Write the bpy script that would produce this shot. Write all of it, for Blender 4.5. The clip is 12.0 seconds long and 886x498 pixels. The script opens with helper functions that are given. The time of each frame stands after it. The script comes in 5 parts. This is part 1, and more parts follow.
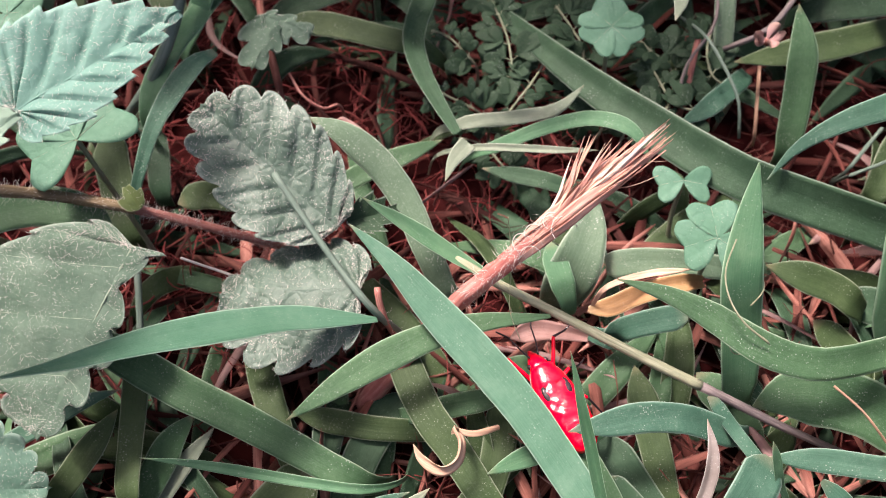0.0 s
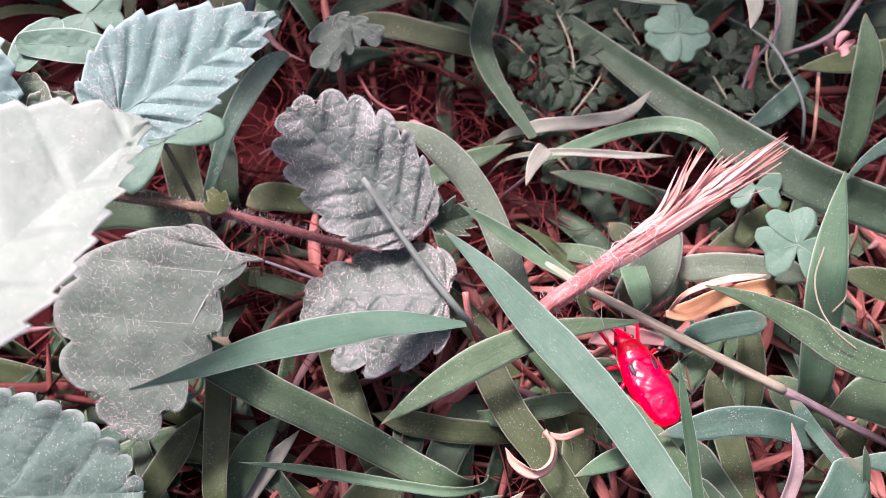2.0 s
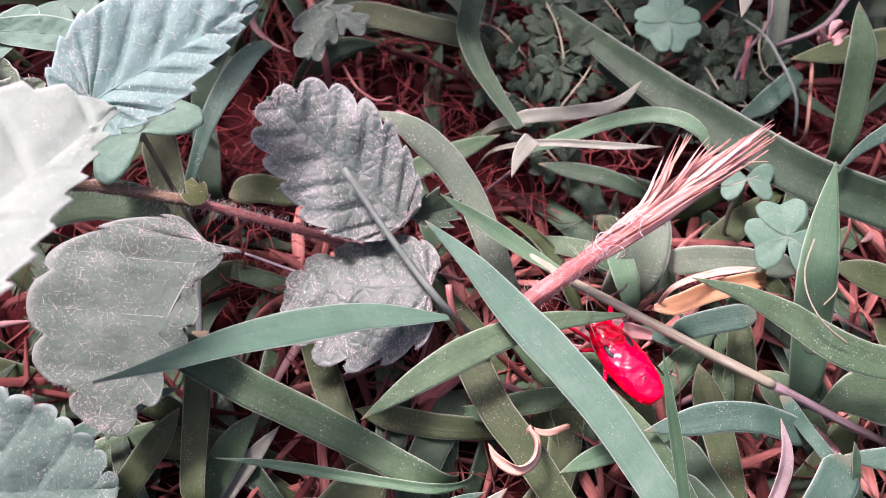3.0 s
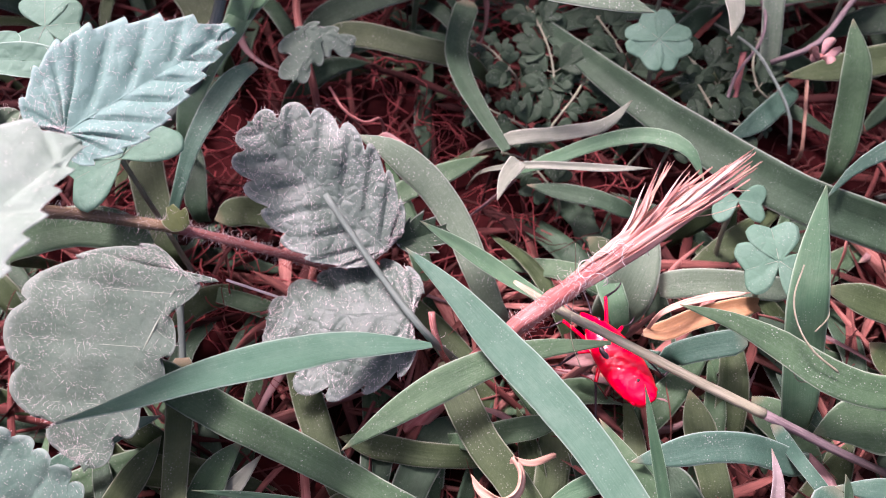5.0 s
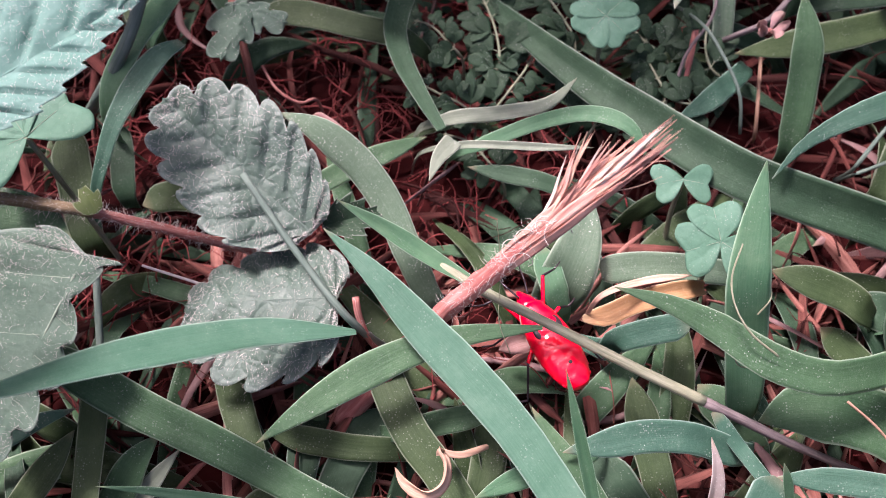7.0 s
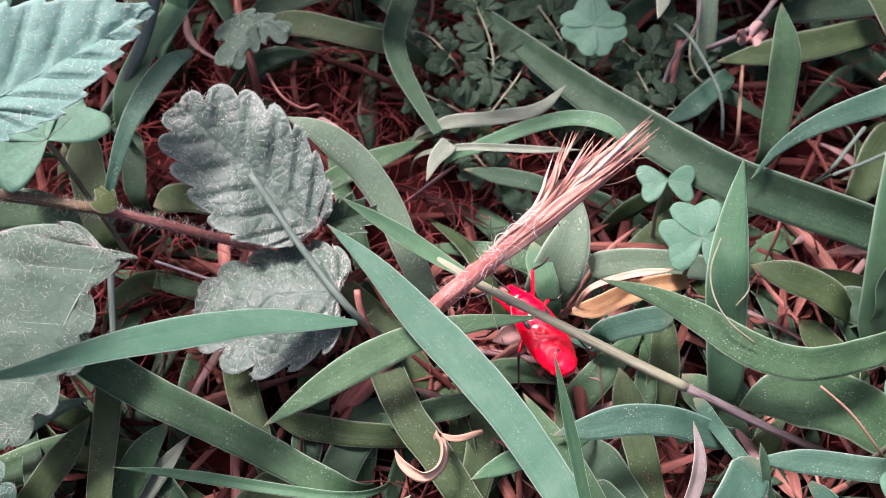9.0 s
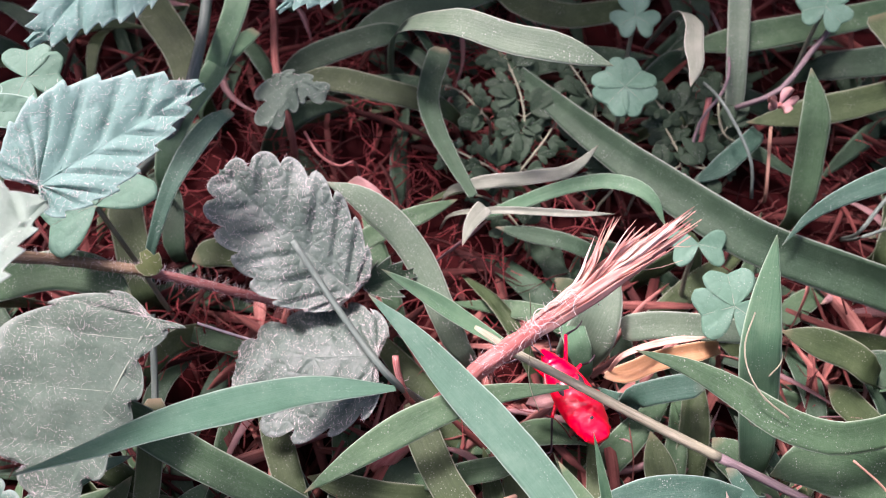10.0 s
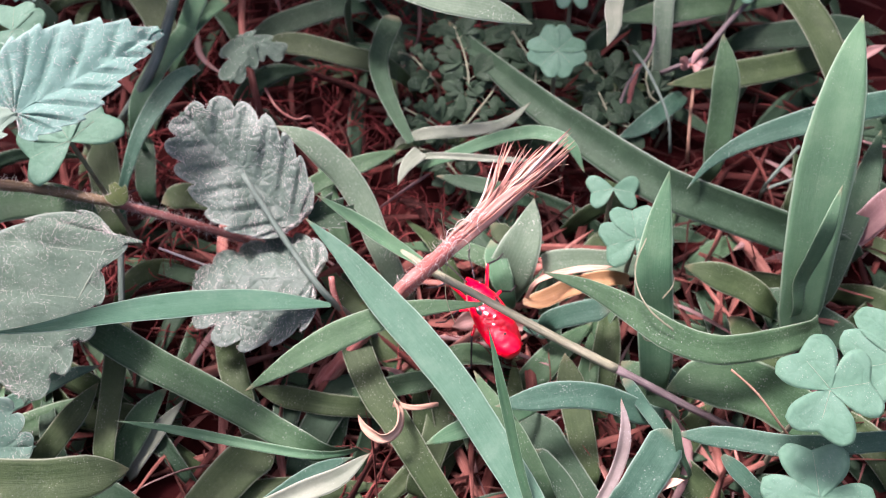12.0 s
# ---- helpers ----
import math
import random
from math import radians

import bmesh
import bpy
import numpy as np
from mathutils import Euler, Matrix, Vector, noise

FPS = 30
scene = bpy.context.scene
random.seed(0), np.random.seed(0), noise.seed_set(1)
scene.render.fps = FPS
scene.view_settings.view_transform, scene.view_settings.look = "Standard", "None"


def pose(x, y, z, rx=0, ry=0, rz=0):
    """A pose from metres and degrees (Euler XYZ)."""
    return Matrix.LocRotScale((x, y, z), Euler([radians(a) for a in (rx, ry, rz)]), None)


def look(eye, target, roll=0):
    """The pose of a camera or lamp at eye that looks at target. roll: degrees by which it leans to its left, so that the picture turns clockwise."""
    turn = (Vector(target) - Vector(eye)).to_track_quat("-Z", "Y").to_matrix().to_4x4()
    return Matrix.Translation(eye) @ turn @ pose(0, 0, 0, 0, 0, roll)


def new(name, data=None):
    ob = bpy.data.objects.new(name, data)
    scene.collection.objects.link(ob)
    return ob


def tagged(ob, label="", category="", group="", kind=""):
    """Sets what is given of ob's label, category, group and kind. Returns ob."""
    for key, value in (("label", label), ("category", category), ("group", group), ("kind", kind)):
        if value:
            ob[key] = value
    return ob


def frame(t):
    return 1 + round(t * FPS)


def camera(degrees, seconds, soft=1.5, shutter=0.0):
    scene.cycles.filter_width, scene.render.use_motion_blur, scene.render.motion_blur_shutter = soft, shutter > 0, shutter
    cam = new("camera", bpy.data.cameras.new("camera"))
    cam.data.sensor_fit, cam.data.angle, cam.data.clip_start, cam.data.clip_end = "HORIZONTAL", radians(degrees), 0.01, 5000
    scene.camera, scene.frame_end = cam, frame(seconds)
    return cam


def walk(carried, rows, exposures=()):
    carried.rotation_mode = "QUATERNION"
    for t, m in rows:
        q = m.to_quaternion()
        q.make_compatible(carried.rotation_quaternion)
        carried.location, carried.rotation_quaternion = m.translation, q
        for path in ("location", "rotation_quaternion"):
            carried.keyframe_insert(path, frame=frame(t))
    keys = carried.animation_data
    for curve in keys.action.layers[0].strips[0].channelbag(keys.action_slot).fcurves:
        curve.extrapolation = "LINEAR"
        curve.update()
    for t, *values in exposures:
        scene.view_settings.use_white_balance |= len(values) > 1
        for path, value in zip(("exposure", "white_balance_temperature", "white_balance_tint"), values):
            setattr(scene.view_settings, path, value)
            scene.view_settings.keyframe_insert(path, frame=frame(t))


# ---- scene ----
# stops, kelvin and tint of the phone's picture, which turns cooler and pinker in the first second
EXPOSURES = [(0.0, 1.44, 6960, 29), (0.5, 1.47, 6560, 35), (1.0, 1.56, 6510, 53), (2.0, 1.54, 6640, 63), (3.0, 1.51, 6640, 64), (5.5, 1.51, 6490, 57), (6.5, 1.40, 6440, 46), (8.5, 1.36, 6440, 39), (9.5, 1.39, 6440, 39), (10.0, 1.51, 6540, 52), (10.5, 1.55, 6640, 59), (11.0, 1.53, 6540, 51), (12.0, 1.51, 6490, 43)]
cam = camera(61.92, 12.0, soft=0.6)
MM = 0.001
# a phone held close: sharp on the bug and the blades over it, soft before and behind
cam.data.dof.use_dof, cam.data.dof.focus_distance, cam.data.dof.aperture_fstop = True, 0.0535, 62
# seconds, eye in millimetres, turn in degrees
PATH = [
    (0.0, 0.00, -0.00, 69.00, 28.00, 0.00, 0.00),
    (0.5, -6.79, -0.33, 69.99, 27.84, -1.02, 0.06),
    (1.0, -9.42, -0.40, 70.73, 27.79, -1.07, -0.06),
    (1.5, -10.73, 0.33, 69.68, 27.64, -1.54, -0.12),
    (2.0, -8.55, 0.77, 69.81, 27.36, -1.34, -0.33),
    (2.5, -8.37, 0.47, 69.13, 27.31, -1.41, -0.12),
    (3.0, -7.12, 0.90, 68.54, 27.19, -1.34, -0.28),
    (5.0, -4.88, 2.70, 68.51, 27.68, -0.48, -0.09),
    (5.5, -4.10, 3.51, 67.19, 27.37, -0.33, -0.05),
    (6.0, -0.51, 3.34, 66.08, 27.43, -0.22, -0.36),
    (6.5, 0.04, 2.99, 65.41, 27.45, -0.57, -0.53),
    (8.5, 1.27, 2.11, 66.83, 28.44, -0.84, -0.97),
    (9.0, 0.38, 0.15, 67.79, 28.51, -0.81, -0.81),
    (9.5, -0.62, 0.56, 68.90, 29.35, -0.84, -0.80),
    (10.0, -1.87, 3.69, 71.10, 29.23, -0.46, 0.11),
    (10.5, 3.70, -1.51, 68.75, 28.47, -0.69, 0.28),
    (11.0, 3.90, -3.37, 71.44, 28.73, -0.26, -0.13),
    (11.5, 3.69, -4.83, 73.56, 29.08, -0.37, -0.24),
    (12.0, 5.08, -5.65, 74.49, 29.70, -0.30, 1.05),
]
walk(cam, [(t, pose(x * MM, y * MM, z * MM, rx, ry, rz)) for t, x, y, z, rx, ry, rz in PATH], EXPOSURES)


# ---- light: bright open shade under a hazy sky ----
world = bpy.data.worlds.new("sky")
scene.world = world
world.use_nodes = True
wn = world.node_tree.nodes
sky = wn.new("ShaderNodeTexSky")
sky.sky_type, sky.sun_disc = "NISHITA", False
sky.sun_elevation, sky.sun_rotation = radians(62), radians(-44)
sky.air_density, sky.dust_density, sky.ozone_density = 0.7, 6.0, 0.5
world.node_tree.links.new(sky.outputs[0], wn["Background"].inputs[0])
wn["Background"].inputs[1].default_value = 0.100
sun_data = bpy.data.lights.new("sun", "SUN")
sun_data.energy, sun_data.angle, sun_data.color = 3.1, radians(12), (1.0, 0.95, 0.87)
sun = new("sun", sun_data)
sun.matrix_world = look((-0.38, 0.39, 1.0), (0, 0, 0))


# ---- materials ----
def nodes_of(name):
    m = bpy.data.materials.new(name)
    m.use_nodes = True
    return m, m.node_tree.nodes, m.node_tree.links, m.node_tree.nodes["Principled BSDF"]


def ramp(nodes, links, fac, stops):
    r = nodes.new("ShaderNodeValToRGB")
    while len(r.color_ramp.elements) < len(stops):
        r.color_ramp.elements.new(0.5)
    for e, (p, c) in zip(r.color_ramp.elements, stops):
        e.position, e.color = p, (*c, 1)
    links.new(fac, r.inputs[0])
    return r.outputs[0]


def mixed(nodes, links, fac, a, b, mode="MIX"):
    n = nodes.new("ShaderNodeMix")
    n.data_type, n.blend_type = "RGBA", mode
    for socket, value in ((n.inputs[0], fac), (n.inputs[6], a), (n.inputs[7], b)):
        if isinstance(value, (int, float)):
            socket.default_value = value
        elif isinstance(value, tuple):
            socket.default_value = (*value, 1)
        else:
            links.new(value, socket)
    return n.outputs[2]


def math_node(nodes, links, op, a, b=0.0):
    n = nodes.new("ShaderNodeMath")
    n.operation = op
    for socket, value in ((n.inputs[0], a), (n.inputs[1], b)):
        if isinstance(value, (int, float)):
            socket.default_value = value
        else:
            links.new(value, socket)
    return n.outputs[0]


def noise_node(nodes, links, vector, scale, detail=4.0, rough=0.6):
    n = nodes.new("ShaderNodeTexNoise")
    n.inputs["Scale"].default_value, n.inputs["Detail"].default_value, n.inputs["Roughness"].default_value = scale, detail, rough
    links.new(vector, n.inputs["Vector"])
    return n.outputs["Fac"]


def scaled(nodes, links, vector, by):
    n = nodes.new("ShaderNodeMapping")
    n.inputs["Scale"].default_value = by
    links.new(vector, n.inputs["Vector"])
    return n.outputs[0]


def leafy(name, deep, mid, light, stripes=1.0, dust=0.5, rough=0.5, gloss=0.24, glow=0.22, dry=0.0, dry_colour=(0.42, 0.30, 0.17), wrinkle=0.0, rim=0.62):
    """A plant's skin: streaks along the blade, blotches, pale dust and hair roots, a pale thin rim with edge light
    painted in, light shining through.
    """
    m, n, l, p = nodes_of(name)
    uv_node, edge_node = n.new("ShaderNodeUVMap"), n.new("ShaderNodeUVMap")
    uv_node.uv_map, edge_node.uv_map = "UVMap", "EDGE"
    uv = uv_node.outputs[0]
    geo = n.new("ShaderNodeTexCoord").outputs["Object"]
    info = n.new("ShaderNodeObjectInfo").outputs["Random"]
    blot = noise_node(n, l, geo, 330, 6, 0.68)
    base = ramp(n, l, blot, [(0.3, deep), (0.52, mid), (0.75, light)])
    base = mixed(n, l, math_node(n, l, "MULTIPLY", info, 0.24), base, light)
    base = mixed(n, l, math_node(n, l, "MULTIPLY", math_node(n, l, "SUBTRACT", 1.0, info), 0.45), base, tuple(0.8 * c for c in deep))
    # streaks along the veins, broad and fine
    streak = noise_node(n, l, scaled(n, l, uv, (22, 0.10, 1)), 1.0, 2, 0.6)
    fine = noise_node(n, l, scaled(n, l, uv, (75, 0.35, 1)), 1.0, 3, 0.7)
    base = mixed(n, l, math_node(n, l, "MULTIPLY", ramp(n, l, streak, [(0.40, (0, 0, 0)), (0.66, (1, 1, 1))]), 0.20 * stripes), base, light)
    base = mixed(n, l, math_node(n, l, "MULTIPLY", ramp(n, l, fine, [(0.46, (0, 0, 0)), (0.70, (1, 1, 1))]), 0.16 * stripes), base, deep)
    # the dry tip of a blade
    if stripes > 0:
        at = n.new("ShaderNodeSeparateXYZ")
        l.new(uv, at.inputs[0])
        reach = n.new("ShaderNodeMapRange")
        reach.inputs[1].default_value, reach.inputs[2].default_value, reach.inputs[3].default_value, reach.inputs[4].default_value = 0.05, 1.0, 0.5, 0.0
        l.new(at.outputs[1], reach.inputs[0])
        base = mixed(n, l, math_node(n, l, "MULTIPLY", reach.outputs[0], math_node(n, l, "ADD", info, 0.25)), base, (0.36, 0.29, 0.18))
    # withered patches
    if dry > 0:
        wither = ramp(n, l, noise_node(n, l, geo, 260, 6, 0.7), [(0.62 - dry * 0.4, (0, 0, 0)), (0.70 - dry * 0.3, (1, 1, 1))])
        base = mixed(n, l, wither, base, dry_colour)
    # dust: single grains, and a thin film in patches
    cells = n.new("ShaderNodeTexVoronoi")
    cells.inputs["Scale"].default_value = 4200
    l.new(geo, cells.inputs["Vector"])
    speck = ramp(n, l, cells.outputs["Distance"], [(0.16, (1, 1, 1)), (0.30, (0, 0, 0))])
    where = ramp(n, l, noise_node(n, l, geo, 480, 5, 0.7), [(0.50, (0, 0, 0)), (0.64, (1, 1, 1))])
    base = mixed(n, l, math_node(n, l, "MULTIPLY", math_node(n, l, "MULTIPLY", speck, where), 0.9 * dust), base, (0.60, 0.66, 0.60))
    film = noise_node(n, l, geo, 4200, 4, 0.8)
    patch = ramp(n, l, noise_node(n, l, geo, 420, 4, 0.6), [(0.40, (0.25, 0.25, 0.25)), (0.66, (1, 1, 1))])
    grains = math_node(n, l, "MULTIPLY", ramp(n, l, film, [(0.50, (0, 0, 0)), (0.70, (1, 1, 1))]), patch)
    base = mixed(n, l, math_node(n, l, "MULTIPLY", grains, 0.34 * dust), base, (0.42, 0.50, 0.43))
    # a few larger white grains, each on its own
    dots = n.new("ShaderNodeTexVoronoi")
    dots.inputs["Scale"].default_value = 1900
    l.new(geo, dots.inputs["Vector"])
    pick = n.new("ShaderNodeSeparateXYZ")
    l.new(dots.outputs["Color"], pick.inputs[0])
    few = ramp(n, l, pick.outputs[0], [(0.40, (0, 0, 0)), (0.42, (1, 1, 1))])
    dot = math_node(n, l, "MULTIPLY", ramp(n, l, dots.outputs["Distance"], [(0.045, (1, 1, 1)), (0.085, (0, 0, 0))]), math_node(n, l, "MULTIPLY", few, where))
    base = mixed(n, l, math_node(n, l, "MULTIPLY", dot, min(1.0, 1.6 * dust)), base, (0.74, 0.76, 0.72))
    # the rim: a pale margin, with the bright backlit edge painted into its colour
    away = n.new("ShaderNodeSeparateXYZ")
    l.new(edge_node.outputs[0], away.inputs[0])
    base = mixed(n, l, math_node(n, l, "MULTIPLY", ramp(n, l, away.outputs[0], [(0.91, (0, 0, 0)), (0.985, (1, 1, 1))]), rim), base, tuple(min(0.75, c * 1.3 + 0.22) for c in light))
    l.new(base, p.inputs["Base Color"])
    rr = n.new("ShaderNodeMapRange")
    rr.inputs[3].default_value, rr.inputs[4].default_value = rough - 0.14, rough + 0.2
    l.new(film, rr.inputs[0])
    l.new(rr.outputs[0], p.inputs["Roughness"])
    p.inputs["Specular IOR Level"].default_value = gloss
    b = n.new("ShaderNodeBump")
    b.inputs["Strength"].default_value, b.inputs["Distance"].default_value = 0.8, 0.00010
    relief = math_node(n, l, "ADD", math_node(n, l, "MULTIPLY", math_node(n, l, "ADD", streak, fine), 0.35 * stripes), math_node(n, l, "MULTIPLY", film, 0.6))
    if wrinkle > 0:
        creases = n.new("ShaderNodeTexVoronoi")
        creases.feature = "DISTANCE_TO_EDGE"
        creases.inputs["Scale"].default_value = 900
        l.new(geo, creases.inputs["Vector"])
        relief = math_node(n, l, "ADD", relief, math_node(n, l, "MULTIPLY", ramp(n, l, creases.outputs["Distance"], [(0.0, (0, 0, 0)), (0.22, (1, 1, 1))]), wrinkle))
    l.new(relief, b.inputs["Height"])
    l.new(b.outputs[0], p.inputs["Normal"])
    thin = n.new("ShaderNodeBsdfTranslucent")
    l.new(base, thin.inputs[0])
    l.new(b.outputs[0], thin.inputs["Normal"])
    mix = n.new("ShaderNodeMixShader")
    mix.inputs[0].default_value = glow
    l.new(p.outputs[0], mix.inputs[1])
    l.new(thin.outputs[0], mix.inputs[2])
    l.new(mix.outputs[0], n["Material Output"].inputs[0])
    return m


def woody(name, dark, mid, light, rough=0.8, scale=1.0, fine=0.8):
    """Dry fibre: lengthwise streaks and blotches."""
    m, n, l, p = nodes_of(name)
    uv = n.new("ShaderNodeUVMap").outputs[0]
    geo = n.new("ShaderNodeTexCoord").outputs["Object"]
    island = n.new("ShaderNodeNewGeometry").outputs["Random Per Island"]
    streak = noise_node(n, l, scaled(n, l, uv, (14 * scale, 0.25, 1)), 1.0, 4, 0.65)
    blot = noise_node(n, l, geo, 420, 4, 0.6)
    both = math_node(n, l, "MULTIPLY", streak, fine)
    both = math_node(n, l, "ADD", both, math_node(n, l, "MULTIPLY", blot, 0.35))
    both = math_node(n, l, "ADD", both, math_node(n, l, "MULTIPLY", math_node(n, l, "SUBTRACT", island, 0.5), 0.35))
    base = ramp(n, l, both, [(0.3, dark), (0.58, mid), (0.85, light)])
    l.new(base, p.inputs["Base Color"])
    p.inputs["Roughness"].default_value, p.inputs["Specular IOR Level"].default_value = rough, 0.3
    b = n.new("ShaderNodeBump")
    b.inputs["Strength"].default_value, b.inputs["Distance"].default_value = 0.6, 0.0002
    l.new(streak, b.inputs["Height"])
    l.new(b.outputs[0], p.inputs["Normal"])
    return m


def soil_material():
    m, n, l, p = nodes_of("shaded_soil")
    geo = n.new("ShaderNodeTexCoord").outputs["Object"]
    a = noise_node(n, l, geo, 55, 7, 0.7)
    c = noise_node(n, l, geo, 620, 6, 0.75)
    # near-black reds: the shade between the blades is put into the soil colour
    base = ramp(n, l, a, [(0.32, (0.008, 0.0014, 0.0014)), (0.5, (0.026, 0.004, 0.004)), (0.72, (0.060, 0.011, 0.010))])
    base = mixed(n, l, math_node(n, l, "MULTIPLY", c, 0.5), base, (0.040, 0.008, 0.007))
    l.new(base, p.inputs["Base Color"])
    p.inputs["Roughness"].default_value, p.inputs["Specular IOR Level"].default_value = 0.95, 0.08
    b = n.new("ShaderNodeBump")
    b.inputs["Strength"].default_value, b.inputs["Distance"].default_value = 0.45, 0.0004
    l.new(c, b.inputs["Height"])
    l.new(b.outputs[0], p.inputs["Normal"])
    return m


def chitin(name, base, other, rough=0.30, coat=0.5, gloss=0.4):
    """A bug's shell: glossy, with faint mottling and fine wrinkles."""
    m, n, l, p = nodes_of(name)
    geo = n.new("ShaderNodeTexCoord").outputs["Object"]
    a = noise_node(n, l, geo, 700, 4, 0.6)
    l.new(ramp(n, l, a, [(0.35, base), (0.7, other)]), p.inputs["Base Color"])
    p.inputs["Roughness"].default_value, p.inputs["Coat Weight"].default_value, p.inputs["Coat Roughness"].default_value = rough, coat, 0.02
    p.inputs["Specular IOR Level"].default_value, p.inputs["Coat IOR"].default_value = gloss, 1.8
    b = n.new("ShaderNodeBump")
    b.inputs["Strength"].default_value, b.inputs["Distance"].default_value = 0.5, 0.00011
    l.new(noise_node(n, l, scaled(n, l, geo, (1, 1.4, 1)), 2300, 2, 0.45), b.inputs["Height"])
    l.new(b.outputs[0], p.inputs["Normal"])
    l.new(b.outputs[0], p.inputs["Coat Normal"])
    return m


GREEN = leafy("grass_green", (0.031, 0.094, 0.042), (0.054, 0.138, 0.064), (0.102, 0.208, 0.108), dust=0.5)
FRESH = leafy("fresh_grass_green", (0.053, 0.170, 0.085), (0.086, 0.226, 0.118), (0.150, 0.298, 0.170), dust=0.3)
SEAGREEN = leafy("sea_green_grass", (0.050, 0.162, 0.098), (0.082, 0.220, 0.142), (0.146, 0.296, 0.204), dust=0.25)
# grass green darkened to put shade on low and far blades
DARK = leafy("shaded_grass_green", (0.016, 0.052, 0.026), (0.030, 0.082, 0.043), (0.064, 0.136, 0.076), dust=0.3)
TEAL = leafy("bluish_grass_green", (0.026, 0.096, 0.062), (0.046, 0.140, 0.092), (0.094, 0.212, 0.148), dust=0.5)
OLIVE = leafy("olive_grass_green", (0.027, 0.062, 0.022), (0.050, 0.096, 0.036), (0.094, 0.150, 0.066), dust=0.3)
PALE = leafy("pale_withering_grass", (0.160, 0.225, 0.155), (0.230, 0.295, 0.215), (0.330, 0.390, 0.300), dust=0.4, dry=0.0)
STRAW = woody("dry_straw", (0.340, 0.190, 0.130), (0.580, 0.390, 0.280), (0.790, 0.610, 0.470))
PALESTRAW = woody("pale_dry_straw", (0.520, 0.380, 0.300), (0.740, 0.600, 0.500), (0.860, 0.770, 0.680))
OCHRE = leafy("ochre_dead_leaf", (0.330, 0.165, 0.065), (0.470, 0.270, 0.115), (0.600, 0.410, 0.220), dust=0.2, glow=0.3)
GREYDEAD = leafy("grey_withered_blade", (0.170, 0.150, 0.135), (0.260, 0.235, 0.215), (0.380, 0.350, 0.325), dust=0.4)
PURPLE = leafy("reddish_dead_blade", (0.180, 0.100, 0.095), (0.270, 0.165, 0.155), (0.380, 0.260, 0.240), dust=0.3)
LITTER = woody("reddish_brown_litter", (0.034, 0.008, 0.006), (0.105, 0.029, 0.022), (0.250, 0.088, 0.066), rough=0.9, fine=0.5)
RUSSET = woody("russet_dead_grass", (0.090, 0.030, 0.023), (0.215, 0.082, 0.062), (0.400, 0.200, 0.158), rough=0.9)
ROSYSTRAW = woody("rosy_dry_straw", (0.330, 0.135, 0.110), (0.540, 0.285, 0.225), (0.740, 0.500, 0.410))
ROSYSTEM = woody("rosy_dead_stem", (0.220, 0.055, 0.048), (0.400, 0.145, 0.122), (0.620, 0.350, 0.295), rough=0.7)
ROSE = leafy("rose_dead_petal", (0.420, 0.240, 0.225), (0.580, 0.370, 0.345), (0.720, 0.520, 0.490), dust=0.1, glow=0.4)
REDFIBRE = woody("red_dead_fibre", (0.094, 0.013, 0.012), (0.223, 0.038, 0.035), (0.369, 0.103, 0.088), rough=0.8)
BROWNSTEM = woody("brown_stalk_skin", (0.095, 0.070, 0.036), (0.180, 0.140, 0.078), (0.310, 0.245, 0.160), rough=0.75)
REDSTEM = woody("red_stalk_skin", (0.170, 0.050, 0.045), (0.320, 0.125, 0.105), (0.520, 0.300, 0.250), rough=0.65)
PALESTEM = woody("pale_green_stalk_skin", (0.150, 0.175, 0.105), (0.245, 0.270, 0.175), (0.390, 0.405, 0.295), rough=0.5)
GREENSTEM = woody("green_stalk_skin", (0.125, 0.165, 0.095), (0.215, 0.255, 0.165), (0.360, 0.390, 0.285), rough=0.55)
LEAF = leafy("hairy_leaf_green", (0.060, 0.125, 0.070), (0.095, 0.175, 0.105), (0.165, 0.250, 0.170), stripes=0.0, dust=0.75, rough=0.62, wrinkle=0.8)
LIGHTLEAF = leafy("light_hairy_leaf_green", (0.092, 0.238, 0.188), (0.138, 0.310, 0.252), (0.220, 0.410, 0.352), stripes=0.0, dust=0.5, rough=0.58, gloss=0.24, wrinkle=0.3, rim=0.2)
GREYLEAF = leafy("grey_hairy_leaf_green", (0.072, 0.135, 0.094), (0.110, 0.184, 0.134), (0.172, 0.258, 0.198), stripes=0.0, dust=0.6, rough=0.68, gloss=0.15, wrinkle=0.3, rim=0.25)
DARKLEAF = leafy("dark_hairy_leaf_green", (0.038, 0.084, 0.057), (0.068, 0.132, 0.096), (0.150, 0.228, 0.182), stripes=0.0, dust=0.85, rough=0.45, gloss=0.5, wrinkle=0.7, rim=0.3)
# leaf green whitened: the nearest leaf's overexposure is put into the colour
WHITELEAF = leafy("overexposed_leaf_green", (0.190, 0.315, 0.235), (0.255, 0.380, 0.300), (0.330, 0.455, 0.375), stripes=0.0, dust=0.25, rough=0.6, gloss=0.15, wrinkle=0.1, rim=0.2)
DUSTY = leafy("dusty_grass_green", (0.090, 0.175, 0.105), (0.135, 0.230, 0.145), (0.210, 0.310, 0.215), dust=0.9)
PALETAN = woody("pale_tan_dead_grass", (0.270, 0.155, 0.100), (0.450, 0.295, 0.205), (0.640, 0.480, 0.360))
TAN = woody("tan_dead_grass", (0.190, 0.105, 0.065), (0.350, 0.215, 0.145), (0.520, 0.370, 0.270))
